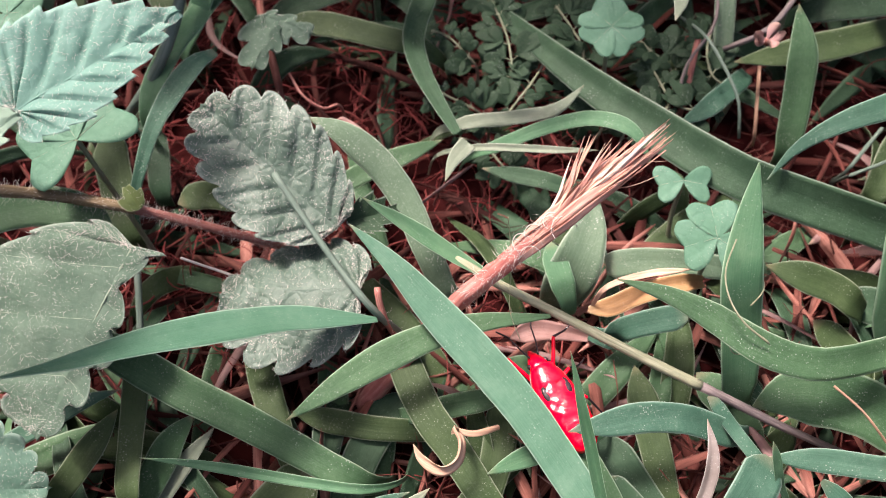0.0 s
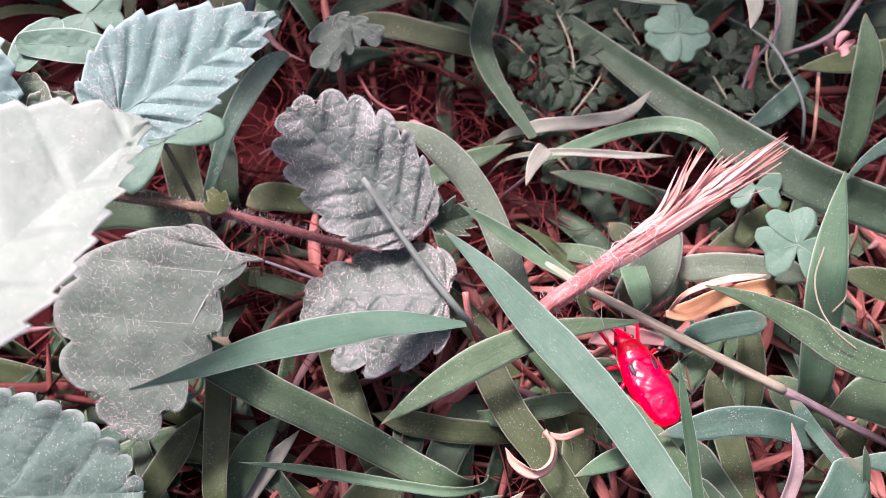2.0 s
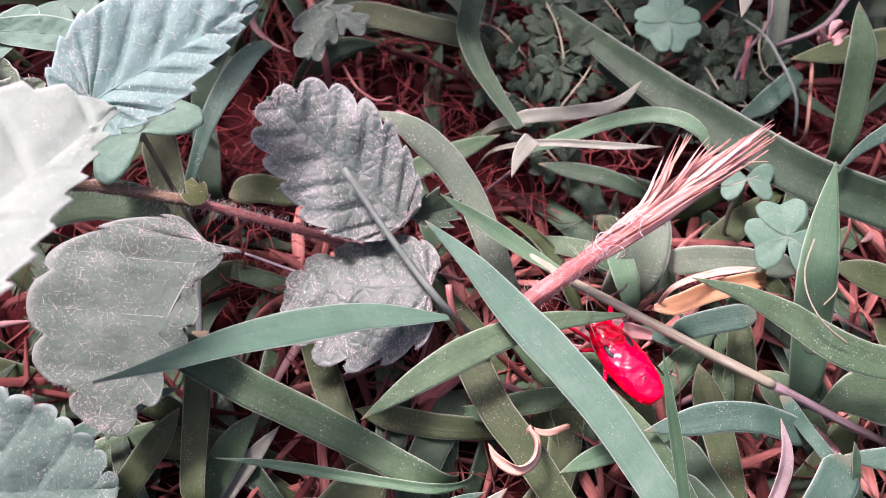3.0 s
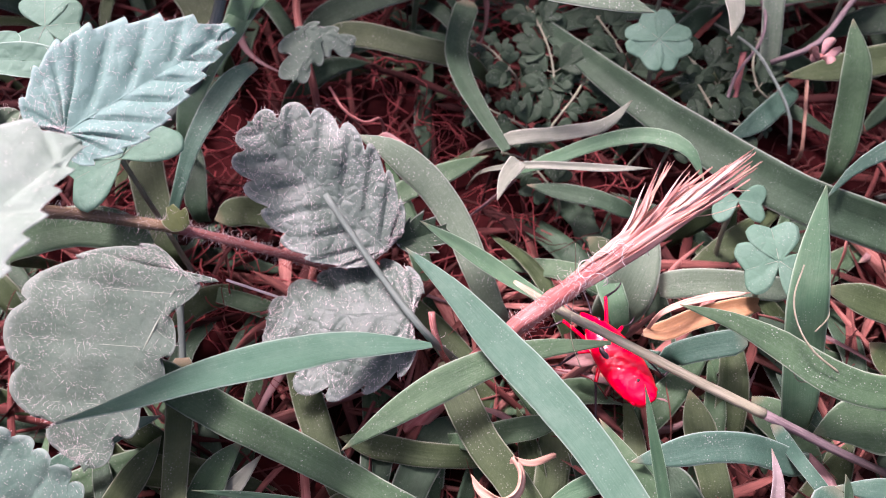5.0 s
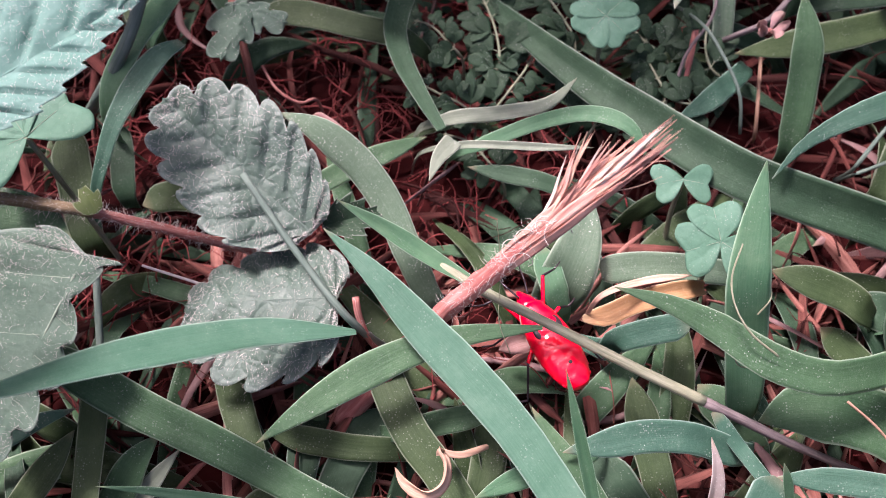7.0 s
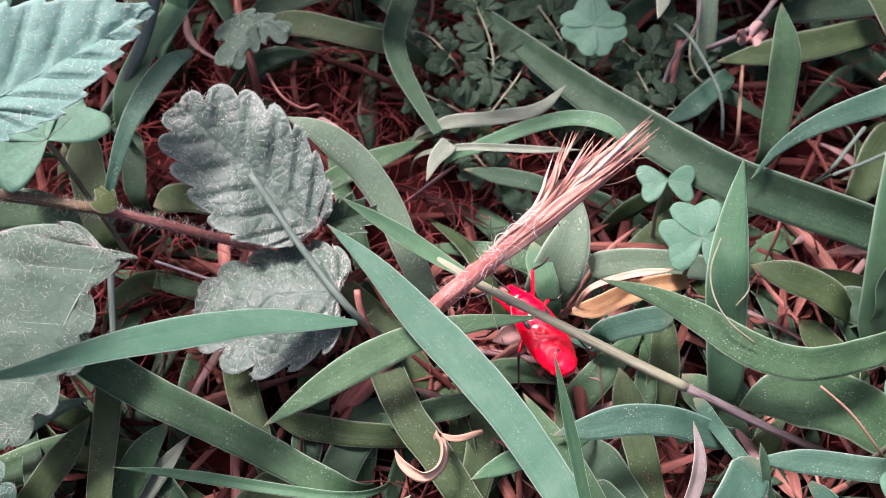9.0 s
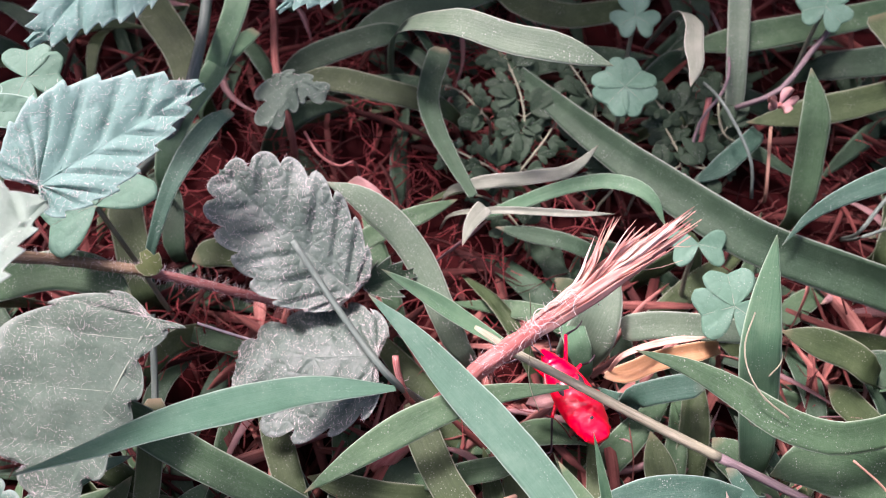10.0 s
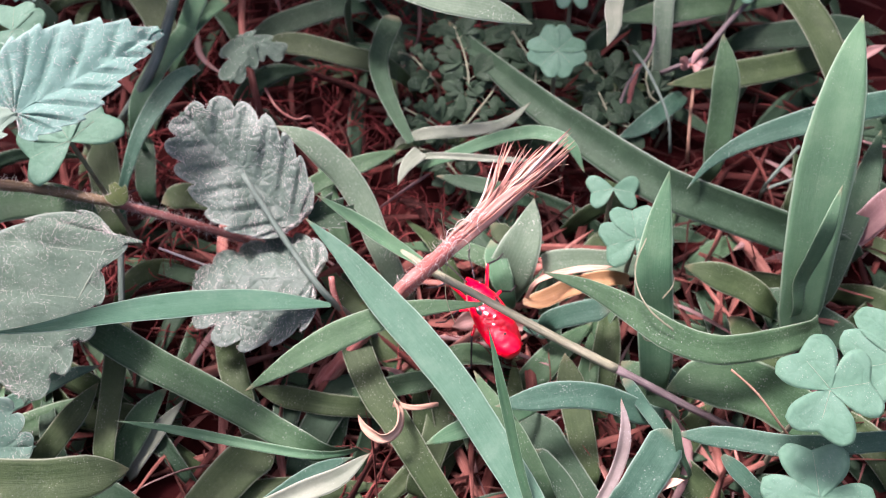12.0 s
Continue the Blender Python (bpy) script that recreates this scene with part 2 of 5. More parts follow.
LOWLEAF = leafy("bluish_hairy_leaf_green", (0.060, 0.145, 0.105), (0.096, 0.200, 0.148), (0.160, 0.280, 0.218), stripes=0.0, dust=0.6, rough=0.65, gloss=0.15, wrinkle=0.4, rim=0.3)
CLOVER = leafy("clover_green", (0.070, 0.198, 0.124), (0.109, 0.262, 0.175), (0.172, 0.345, 0.253), stripes=0.0, dust=0.28, rough=0.6, wrinkle=0.4)
OLIVELEAF = leafy("olive_leaf_green", (0.060, 0.105, 0.030), (0.105, 0.160, 0.052), (0.180, 0.235, 0.100), stripes=0.0, dust=0.3, rough=0.6)
# the dimness of the herbs at the back is mixed into this green
CLOVERDARK = leafy("shaded_herb_green", (0.014, 0.042, 0.020), (0.027, 0.068, 0.035), (0.055, 0.110, 0.064), stripes=0.0, dust=0.35, rough=0.6)
PINK = leafy("pink_withered_leaf", (0.330, 0.185, 0.160), (0.470, 0.290, 0.255), (0.620, 0.430, 0.390), dust=0.2, glow=0.35)
VEIN = woody("pale_leaf_vein", (0.150, 0.220, 0.150), (0.220, 0.300, 0.220), (0.300, 0.380, 0.300), rough=0.6)
HAIR = woody("white_plant_hair", (0.550, 0.530, 0.480), (0.680, 0.660, 0.610), (0.780, 0.760, 0.720), rough=0.5)
SOIL = soil_material()
MAUVE = woody("mauve_stalk_skin", (0.085, 0.078, 0.075), (0.155, 0.132, 0.128), (0.260, 0.225, 0.215), rough=0.65)
GREYSTEM = woody("grey_green_stalk_skin", (0.058, 0.105, 0.082), (0.102, 0.160, 0.128), (0.175, 0.235, 0.195), rough=0.6)
RED = chitin("scarlet_shell", (0.870, 0.003, 0.020), (0.930, 0.005, 0.028), rough=0.5, coat=0.75, gloss=0.02)
BLACK = chitin("black_shell", (0.012, 0.008, 0.010), (0.030, 0.018, 0.024), rough=0.5, coat=0.12, gloss=0.25)


# ---- builders: all lengths in millimetres ----
FACE = Vector((0.0, -0.36, 0.93))


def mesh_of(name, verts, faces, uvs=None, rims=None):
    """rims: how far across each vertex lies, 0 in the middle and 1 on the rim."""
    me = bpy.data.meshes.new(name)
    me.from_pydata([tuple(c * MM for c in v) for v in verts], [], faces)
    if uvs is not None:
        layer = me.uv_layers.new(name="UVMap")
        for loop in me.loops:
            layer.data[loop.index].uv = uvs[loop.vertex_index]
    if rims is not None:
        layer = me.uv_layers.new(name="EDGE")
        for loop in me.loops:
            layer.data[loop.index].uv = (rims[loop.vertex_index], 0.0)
    me.polygons.foreach_set("use_smooth", [True] * len(me.polygons))
    return me


def part(name, me, material, parent=None, label="", at=None, kind=""):
    """One mesh object; under a thing or part if a parent is given. at: its place in its parent's space, in millimetres."""
    ob = new(name, me)
    me.materials.append(material)
    if parent is not None:
        ob.parent = parent
    if at is not None:
        ob.location = [c * MM for c in at]
    if label:
        ob["label"] = label
    if kind:
        ob["kind"] = kind
    return ob


def spline(points, count):
    """Evenly spaced places on a smooth curve through the points."""
    p = [Vector(q) for q in points]
    if len(p) == 2:
        p = [p[0], p[0].lerp(p[1], 0.5), p[1]]
    p = [2 * p[0] - p[1], *p, 2 * p[-1] - p[-2]]
    dense = []
    for a, b, c, d in zip(p, p[1:], p[2:], p[3:]):
        for k in range(16):
            t = k / 16
            dense.append(0.5 * (2 * b + (c - a) * t + (2 * a - 5 * b + 4 * c - d) * t * t + (3 * b - 3 * c + d - a) * t ** 3))
    dense.append(p[-2])
    run = [0.0]
    for a, b in zip(dense, dense[1:]):
        run.append(run[-1] + (b - a).length)
    out, k = [], 0
    for i in range(count + 1):
        s = run[-1] * i / count
        while k < len(run) - 2 and run[k + 1] < s:
            k += 1
        f = (s - run[k]) / max(run[k + 1] - run[k], 1e-9)
        out.append(dense[k].lerp(dense[k + 1], min(max(f, 0), 1)))
    return out, run[-1]


def axes_along(line, face=FACE, roll=0.0, twist=0.0):
    """At each place of a line: along, across and outward."""
    out = []
    for i in range(len(line)):
        t = (line[min(i + 1, len(line) - 1)] - line[max(i - 1, 0)]).normalized()
        across = t.cross(face)
        if across.length < 1e-4:
            across = t.cross(Vector((0, 1, 0)))
        across.normalize()
        across.rotate(Matrix.Rotation(radians(roll + twist * i / (len(line) - 1)), 3, t))
        out.append((t, across, across.cross(t).normalized()))
    return out


def ribbon(points, width, tip=0.45, base=0.75, fold=0.16, roll=0.0, twist=0.0, wave=0.0, thick=0.16, blunt=0.02, face=FACE, seed=0, segments=34, cross=8, above=1.0):
    """A blade of grass: tip first, widest between, folded along its middle, with thickness and a slightly uneven edge."""
    line, length = spline(points, segments)
    axes = axes_along(line, Vector(face), roll, twist)
    origin = line[-1].copy()
    verts, uvs, faces = [], [], []
    for side in (1, -1):
        for i, (p, (t, a, n)) in enumerate(zip(line, axes)):
            s = i / segments
            w = blunt + (1 - blunt) * (1 - (1 - s / tip) ** 1.75) if s < tip else 1.0
            if s > tip:
                w = 1 - (1 - base) * ((s - tip) / (1 - tip)) ** 1.5
            if s > above:
                w *= 1 - 0.72 * ((s - above) / (1 - above)) ** 0.6
            w *= width / 2
            for j in range(cross + 1):
                u = 2 * j / cross - 1
                edge = 1 + 0.035 * noise.noise((s * length * 0.5, seed * 7.3, 3.0 * (u > 0))) * abs(u)
                ripple = wave * w * u * u * noise.noise((s * length * 0.35, seed * 3.1 + (4 if u > 0 else 0), 1.7)) * 2
                lift = fold * w * abs(u) ** 1.4 * (0.3 + 0.7 * min(1, s / 0.2)) + ripple
                skin = side * thick / 2 * (1 - 0.75 * abs(u) ** 3) + (0.05 * width * math.exp(-(u / 0.10) ** 2) * 0.07 * -side)
                verts.append(p + a * (u * w * edge) + n * (lift + skin) - origin)
                uvs.append((u * w / 3 + seed, s * length))
    row, layer = cross + 1, (segments + 1) * (cross + 1)
    for i in range(segments):
        for j in range(cross):
            a = i * row + j
            faces.append((a, a + row, a + row + 1, a + 1))
            faces.append((layer + a, layer + a + 1, layer + a + row + 1, layer + a + row))
        for j, flip in ((0, False), (cross, True)):
            a, b = i * row + j, (i + 1) * row + j
            q = (a, layer + a, layer + b, b)
            faces.append(q[::-1] if flip else q)
    return verts, faces, uvs, origin, line, axes, length


def tube(points, radius, taper=1.0, sides=8, segments=16, rough=0.0, seed=0):
    """A round stalk; taper: its radius at the last point by that at the first."""
    line, length = spline(points, segments)
    axes = axes_along(line, Vector((0.31, -0.2, 0.93)))
    verts, uvs, faces = [], [], []
    for i, (p, (t, a, n)) in enumerate(zip(line, axes)):
        r = radius * (1 + (taper - 1) * i / segments)
        for k in range(sides):
            ang = 2 * math.pi * k / sides
            rr = r * (1 + rough * noise.noise((i * 0.8, k * 1.7, seed * 5.1)))
            verts.append(p + a * (math.cos(ang) * rr) + n * (math.sin(ang) * rr))
            uvs.append((k / sides + seed, length * i / segments))
    for i in range(segments):
        for k in range(sides):
            a, b = i * sides + k, i * sides + (k + 1) % sides
            faces.append((a, b, b + sides, a + sides))
    faces.append(tuple(range(sides))[::-1])
    faces.append(tuple(segments * sides + k for k in range(sides)))
    return verts, faces, uvs


def joined(pieces):
    verts, faces, uvs = [], [], []
    for v, f, u in pieces:
        k = len(verts)
        verts += v
        uvs += u
        faces += [tuple(i + k for i in q) for q in f]
    return verts, faces, uvs


def needle(a, b, r, bend=0.0, rng=random):
    """A hair: three thin sides that run to a point, bent in the middle."""
    a, b = Vector(a), Vector(b)
    mid = a.lerp(b, 0.5) + Vector((rng.uniform(-1, 1), rng.uniform(-1, 1), rng.uniform(-1, 1))) * bend
    t = (b - a).normalized()
    x = t.orthogonal().normalized() * r
    y = t.cross(x).normalized() * r
    ring = [x, -0.5 * x + 0.87 * y, -0.5 * x - 0.87 * y]
    verts = [a + c for c in ring] + [mid + c * 0.8 for c in ring] + [b]
    faces = [(0, 1, 4, 3), (1, 2, 5, 4), (2, 0, 3, 5), (3, 4, 6), (4, 5, 6), (5, 3, 6)]
    return verts, faces, [(0.5, 0.5)] * 7


SEEDS = [0]


def next_seed():
    SEEDS[0] += 1
    return SEEDS[0]


def rooted(points, run=0.32):
    """The places of a blade, carried on from its lower end into the soil."""
    p = [Vector(q) for q in points]
    way = p[-1] - p[-2]
    way.z = 0
    way = way.normalized() if way.length > 1e-3 else Vector((0, 0, 0))
    drop = p[-1].z + 1.5
    down = Vector((0, 0.42, -1))
    return p + [p[-1] + way * run * 0.75 * drop + down * drop * 0.3, p[-1] + way * run * drop + down * drop]


def grass_blade(points, width, label, material=None, root=True, run=0.32, midrib=False, name="grass_shoot", group="grass shoots", **shape):
    """A shoot of grass with one blade through the given places, tip first, rooted in the soil beyond the last."""
    seed = next_seed()
    width *= 0.88
    line = rooted(points, run) if root else points
    if root:
        share = spline(points, 20)[1] / spline(line, 20)[1]
        shape["tip"] = shape.get("tip", 0.45) * share
        shape["above"] = share
        shape.setdefault("base", 0.6)
    verts, faces, uvs, origin, path, axes, length = ribbon(line, width, seed=seed, **shape)
    shoot = tagged(new(name), label, "grass shoot", group)
    shoot.location = origin * MM
    cross = shape.get("cross", 8)
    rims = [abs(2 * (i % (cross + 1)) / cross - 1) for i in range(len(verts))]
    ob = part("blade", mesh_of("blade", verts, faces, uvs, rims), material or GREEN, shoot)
    if midrib or width > 2.2:
        n = len(path) - 1
        keep = range(2, int(n * 0.8))
        rib = tube([path[i] - axes[i][2] * 0.09 - origin for i in keep], width * 0.016 + 0.02, 1.6, 6, 24)
        part("midrib", mesh_of("midrib", *rib), material or GREEN, ob)
    return shoot


def leaf_frame(base, apex, face, roll):
    base, apex = Vector(base), Vector(apex)
    y = (apex - base).normalized()
    x = y.cross(Vector(face)).normalized()
    x.rotate(Matrix.Rotation(radians(roll), 3, y))
    z = x.cross(y).normalized()
    m = Matrix((x, y, z)).transposed().to_4x4()
    m.translation = base * MM
    return m, (apex - base).length


def toothed_leaf(base, apex, right, left, label, material, veins=7, teeth=1, tooth=0.05, lean=0.8, crenate=False, roll=0.0, fold=0.12, droop=0.10, quilt=0.10, ripple=1.0, hairs=160, hair_length=0.4, hair_width=0.009, parent=None, name="toothed_leaf", face=FACE, category="leaf", vein=None, side_veins=True, rib_size=1.0):
    """A toothed leaf from its base to its apex. right, left: what its outline passes on each side, across and along, by its length.
    teeth: how many to each side vein. The veins lie sunken in the quilted skin."""
    seed = next_seed()
    rng = random.Random(seed)
    m, length = leaf_frame(base, apex, face, roll)
    nq, na = veins * teeth * 8, 18
    sides = {}
    for side, shape in ((1, right), (-1, left)):
        rim, _ = spline([(0, 0, 0), *((side * x, y, 0) for x, y in shape), (0, 1, 0)], nq)
        mids, high = [], 0.0
        for i, e in enumerate(rim):
            high = max(high, min(0.99, 0.8 * (e.y - lean * abs(e.x)) + 0.2 * i / nq))
            mids.append(Vector((0.0, high, 0.0)))
        mids[-1].y = 1.0
        sides[side] = (mids, rim)

    def surface(i, a, side):
        mids, rim = sides[side]
        lo, hi = min(int(i), nq - 1), min(int(i) + 1, nq)
        c, e = mids[lo].lerp(mids[hi], i - lo), rim[lo].lerp(rim[hi], i - lo)
        q = i / nq
        f = q * veins * teeth % 1.0
        tooth_no = math.floor(q * veins * teeth)
        big = tooth * (1 + 0.5 * noise.noise((tooth_no * 1.37 + 0.4, side * 3.3, seed * 2.1)))
        out = e - c
        out = out.normalized() if out.length > 1e-5 else Vector((0, 1, 0))
        if crenate:
            bite = abs(math.sin(math.pi * f)) ** 0.55 - 0.7
        else:
            bite = (f / 0.78) ** 1.2 - 0.5 if f < 0.78 else 0.5 - (f - 0.78) / 0.22
        bite *= min(1, q * 8)
        v = c.lerp(e, a) + (out * bite + Vector((0, 0.35 * bite, 0))) * big * max(0.0, (a - 0.5) / 0.5) ** 2
        v.y += 0.07 * a * (1 - a) * (1 - q)
        v *= length
        ridge = abs(math.cos(math.pi * ((q * veins) % 1.0)))
        after = (q * veins - 0.5) % 1.0
        deep = 1 + 0.5 * noise.noise((q * veins * 0.9 + seed, side * 2.7, a * 1.5))
        # small cushions between the finer veins
        fine = abs(math.sin(math.pi * (a * 5.5 + 0.8 * ridge + side)))
        v.z = fold * abs(v.x) - droop * length * (v.y / length - 0.35) ** 2
        v.z += quilt * length * 0.13 * deep * (math.sin(math.pi * after ** 0.62) ** 0.5 + 0.06 * fine * ridge - 0.6) * min(1, a * 4) * (1 - 0.75 * a ** 4)
        v.z += 0.035 * ripple * length * noise.noise((v.x * 0.3 + seed * 9, v.y * 0.3, 0)) * (0.4 + a)
        v.z += 0.06 * noise.noise((v.x * 1.3 + seed, v.y * 1.3, 2)) + 0.04 * noise.noise((v.x * 3.1, v.y * 3.1, seed))
        return v

    verts, uvs, faces, rims = [], [], [], []
    for side in (1, -1):
        first = len(verts)
        for layer in (0.0, -0.16):
            for i in range(nq + 1):
                for j in range(na + 1):
                    a = (j / na) ** 0.9
                    v = surface(i, a, side)
                    v.z += layer * (1 - 0.85 * a ** 4)
                    verts.append(v)
                    uvs.append((side * a * 0.4 + seed, i / nq * length))
                    rims.append(a)
        row, step = na + 1, (nq + 1) * (na + 1)
        for i in range(nq):
            for j in range(na):
                k = first + i * row + j
                q = (k, k + 1, k + row + 1, k + row)
                r = (step + k, step + k + row, step + k + row + 1, step + k + 1)
                faces += [q, r] if side > 0 else [q[::-1], r[::-1]]
            k = first + i * row + na
            q = (k, step + k, step + k + row, k + row)
            faces.append(q if side > 0 else q[::-1])
    ob = part(name, mesh_of(name, verts, faces, uvs, rims), material, parent)
    ob.matrix_local = m if parent is None else parent.matrix_world.inverted() @ m
    if parent is None:
        tagged(ob, label, category)
    elif label:
        ob["label"] = label
    rib, small = (0.006 * length + 0.03) * rib_size, (0.002 * length + 0.012) * rib_size
    way = [i for i in range(0, nq, max(1, nq // 12))]
    mid = tube([surface(i, 0.0, 1) - Vector((0, 0, 0.6 * rib)) for i in way], rib, 0.4, 8, 30)
    part("midrib", mesh_of("midrib", *mid), vein or material, ob)
    for k in range(veins):
        for side in (1, -1):
            i = (k + 0.5) / veins * nq
            if not side_veins or (sides[side][1][int(i)] - sides[side][0][int(i)]).length * length < 1.0:
                continue
            pts = [surface(i, a, side) - Vector((0, 0, 0.3 * small)) for a in (0.02, 0.15, 0.3, 0.45, 0.6, 0.75, 0.88, 0.96)]
            part("side_vein", mesh_of("side_vein", *tube(pts, small, 0.4, 6, 18)), vein or material, ob)
    pieces = []
    share = sum(e.x for e in sides[1][1]) / sum(abs(e.x) for k in (1, -1) for e in sides[k][1])
    for _ in range(hairs):
        side, i, a = 1 if rng.random() < share else -1, rng.uniform(0.02, 0.97) * nq, rng.random() ** 0.7
        on_rim = rng.random() < 0.025
        p = surface(i, 1.0 if on_rim else a, side) + Vector((0, 0, 0.02))
        way = Vector((rng.uniform(-1, 1), rng.uniform(-0.6, 1), rng.uniform(0.05, 0.35)))
        reach = hair_length * (0.25 + 1.0 * rng.random() ** 2)
        if on_rim:
            way = Vector((side * 1.2, rng.uniform(-0.2, 1.2), rng.uniform(-0.2, 0.4)))
            reach = min(reach, 0.35)
        pieces.append(needle(p, p + way.normalized() * reach, hair_width * rng.uniform(0.6, 1.5), 0.2 * reach, rng))
    if pieces:
        part("hairs", mesh_of("hairs", *joined(pieces)), HAIR, ob, "fine white hairs", kind="stuff")
    return ob


def clover_leaf(hub, size, turns, label, material=None, face=(0, -0.25, 0.97), cup=0.25, root=None, spread=1.12, notch=0.17):
    """A wood-sorrel leaf: heart-shaped leaflets round the end of a thin stalk."""
    seed = next_seed()
    z = Vector(face).normalized()
    x = z.orthogonal().normalized() if abs(z.x) > 0.9 else (Vector((1, 0, 0)) - z * z.x).normalized()
    y = z.cross(x)
    foot = Vector(root) if root else Vector((hub[0] + 1.5, hub[1] - 2.5, -1.0))
    foot = foot - Vector(hub)
    thing = part("clover_leaf", mesh_of("clover_leaf", *tube([Vector((0, 0, 0)), Vector((foot.x * 0.25, foot.y * 0.25, foot.z * 0.45)), foot], 0.22, 1.2, 7, 14)), GREENSTEM, at=hub)
    tagged(thing, label, "clover leaf", "clover leaves")
    for k, turn in enumerate(turns):
        ang = radians(turn)
        along = x * math.cos(ang) + y * math.sin(ang)
        side = z.cross(along)
        verts, faces, uvs = [], [], []
        ns, nu = 14, 14
        for layer in (0.0, -0.14):
            for i in range(ns + 1):
                for j in range(nu + 1):
                    s, u = i / ns, 2 * j / nu - 1
                    # the far edge runs in two round lobes with a notch between
                    far = 1 - notch * (1 - abs(u) ** 0.8) * 1.2 - 0.42 * max(0, abs(u) - 0.5) ** 2 * 2.2
                    w = 0.56 * spread * math.sin(math.pi * 0.5 * min(1, s * 1.12 + 0.03)) ** 0.9
                    r = size * s * far
                    v = along * r + side * (u * w * size) + z * (cup * size * (0.25 * abs(u) * w - 0.30 * s * s) + layer * (1 - 0.7 * abs(u)) + 0.02 * size * noise.noise((s * 3, u * 2, seed + k)) + 0.05)
                    verts.append(v)
                    uvs.append((u * 0.4 + seed, r))
        row, step = nu + 1, (ns + 1) * (nu + 1)
        for i in range(ns):
            for j in range(nu):
                a = i * row + j
                faces.append((a, a + row, a + row + 1, a + 1))
                faces.append((step + a, step + a + 1, step + a + row + 1, step + a + row))
        edge = [i * row for i in range(ns + 1)] + [ns * row + j for j in range(1, nu + 1)] + [i * row + nu for i in range(ns - 1, -1, -1)]
        for a, b in zip(edge, edge[1:]):
            faces.append((a, step + a, step + b, b))
        leaflet = part("leaflet", mesh_of("leaflet", verts, faces, uvs), material or CLOVER, thing)
        crease = [along * (size * s * (1 - notch * 1.2)) + z * (0.045 - cup * size * 0.30 * s * s) for s in (0.02, 0.2, 0.4, 0.6, 0.8, 0.97)]
        part("crease", mesh_of("crease", *tube(crease, 0.030, 0.6, 5, 12)), VEIN, leaflet)
    return thing


def stalk(points, radius, label, material=None, name="plant_stalk", taper=1.0, hairs=0, hair_length=0.6, category="stalk", rough=0.1, nodes=()):
    seed = next_seed()
    rng = random.Random(seed)
    origin = Vector(points[-1])
    pts = [Vector(p) - origin for p in points]
    ob = part(name, mesh_of(name, *tube(pts, radius, taper, 9, 28, rough, seed)), material or GREENSTEM, at=origin)
    tagged(ob, label, category)
    line, _ = spline(pts, 60)
    for s in nodes:
        k = int(s * 60)
        a, b = line[max(k - 1, 0)], line[min(k + 1, 60)]
        c = line[k]
        part("node", mesh_of("node", *tube([c + (a - b) * 0.35, c + (a - b) * 0.1, c - (a - b) * 0.1, c - (a - b) * 0.35], radius * 1.14, 0.95, 9, 6)), OLIVE, ob, "swollen olive node")
    if hairs:
        pieces = []
        for _ in range(hairs):
            p = line[rng.randrange(1, 60)]
            way = Vector((rng.gauss(0, 1), rng.gauss(0, 1), rng.gauss(0.2, 1))).normalized()
            pieces.append(needle(p + way * radius * 0.8, p + way * (radius + hair_length * rng.uniform(0.4, 1.3)) + Vector((rng.uniform(-0.3, 0.3), 0, 0)), 0.012, 0.2, rng))
        part("hairs", mesh_of("hairs", *joined(pieces)), HAIR, ob, "fine white hairs", kind="stuff")
    return ob


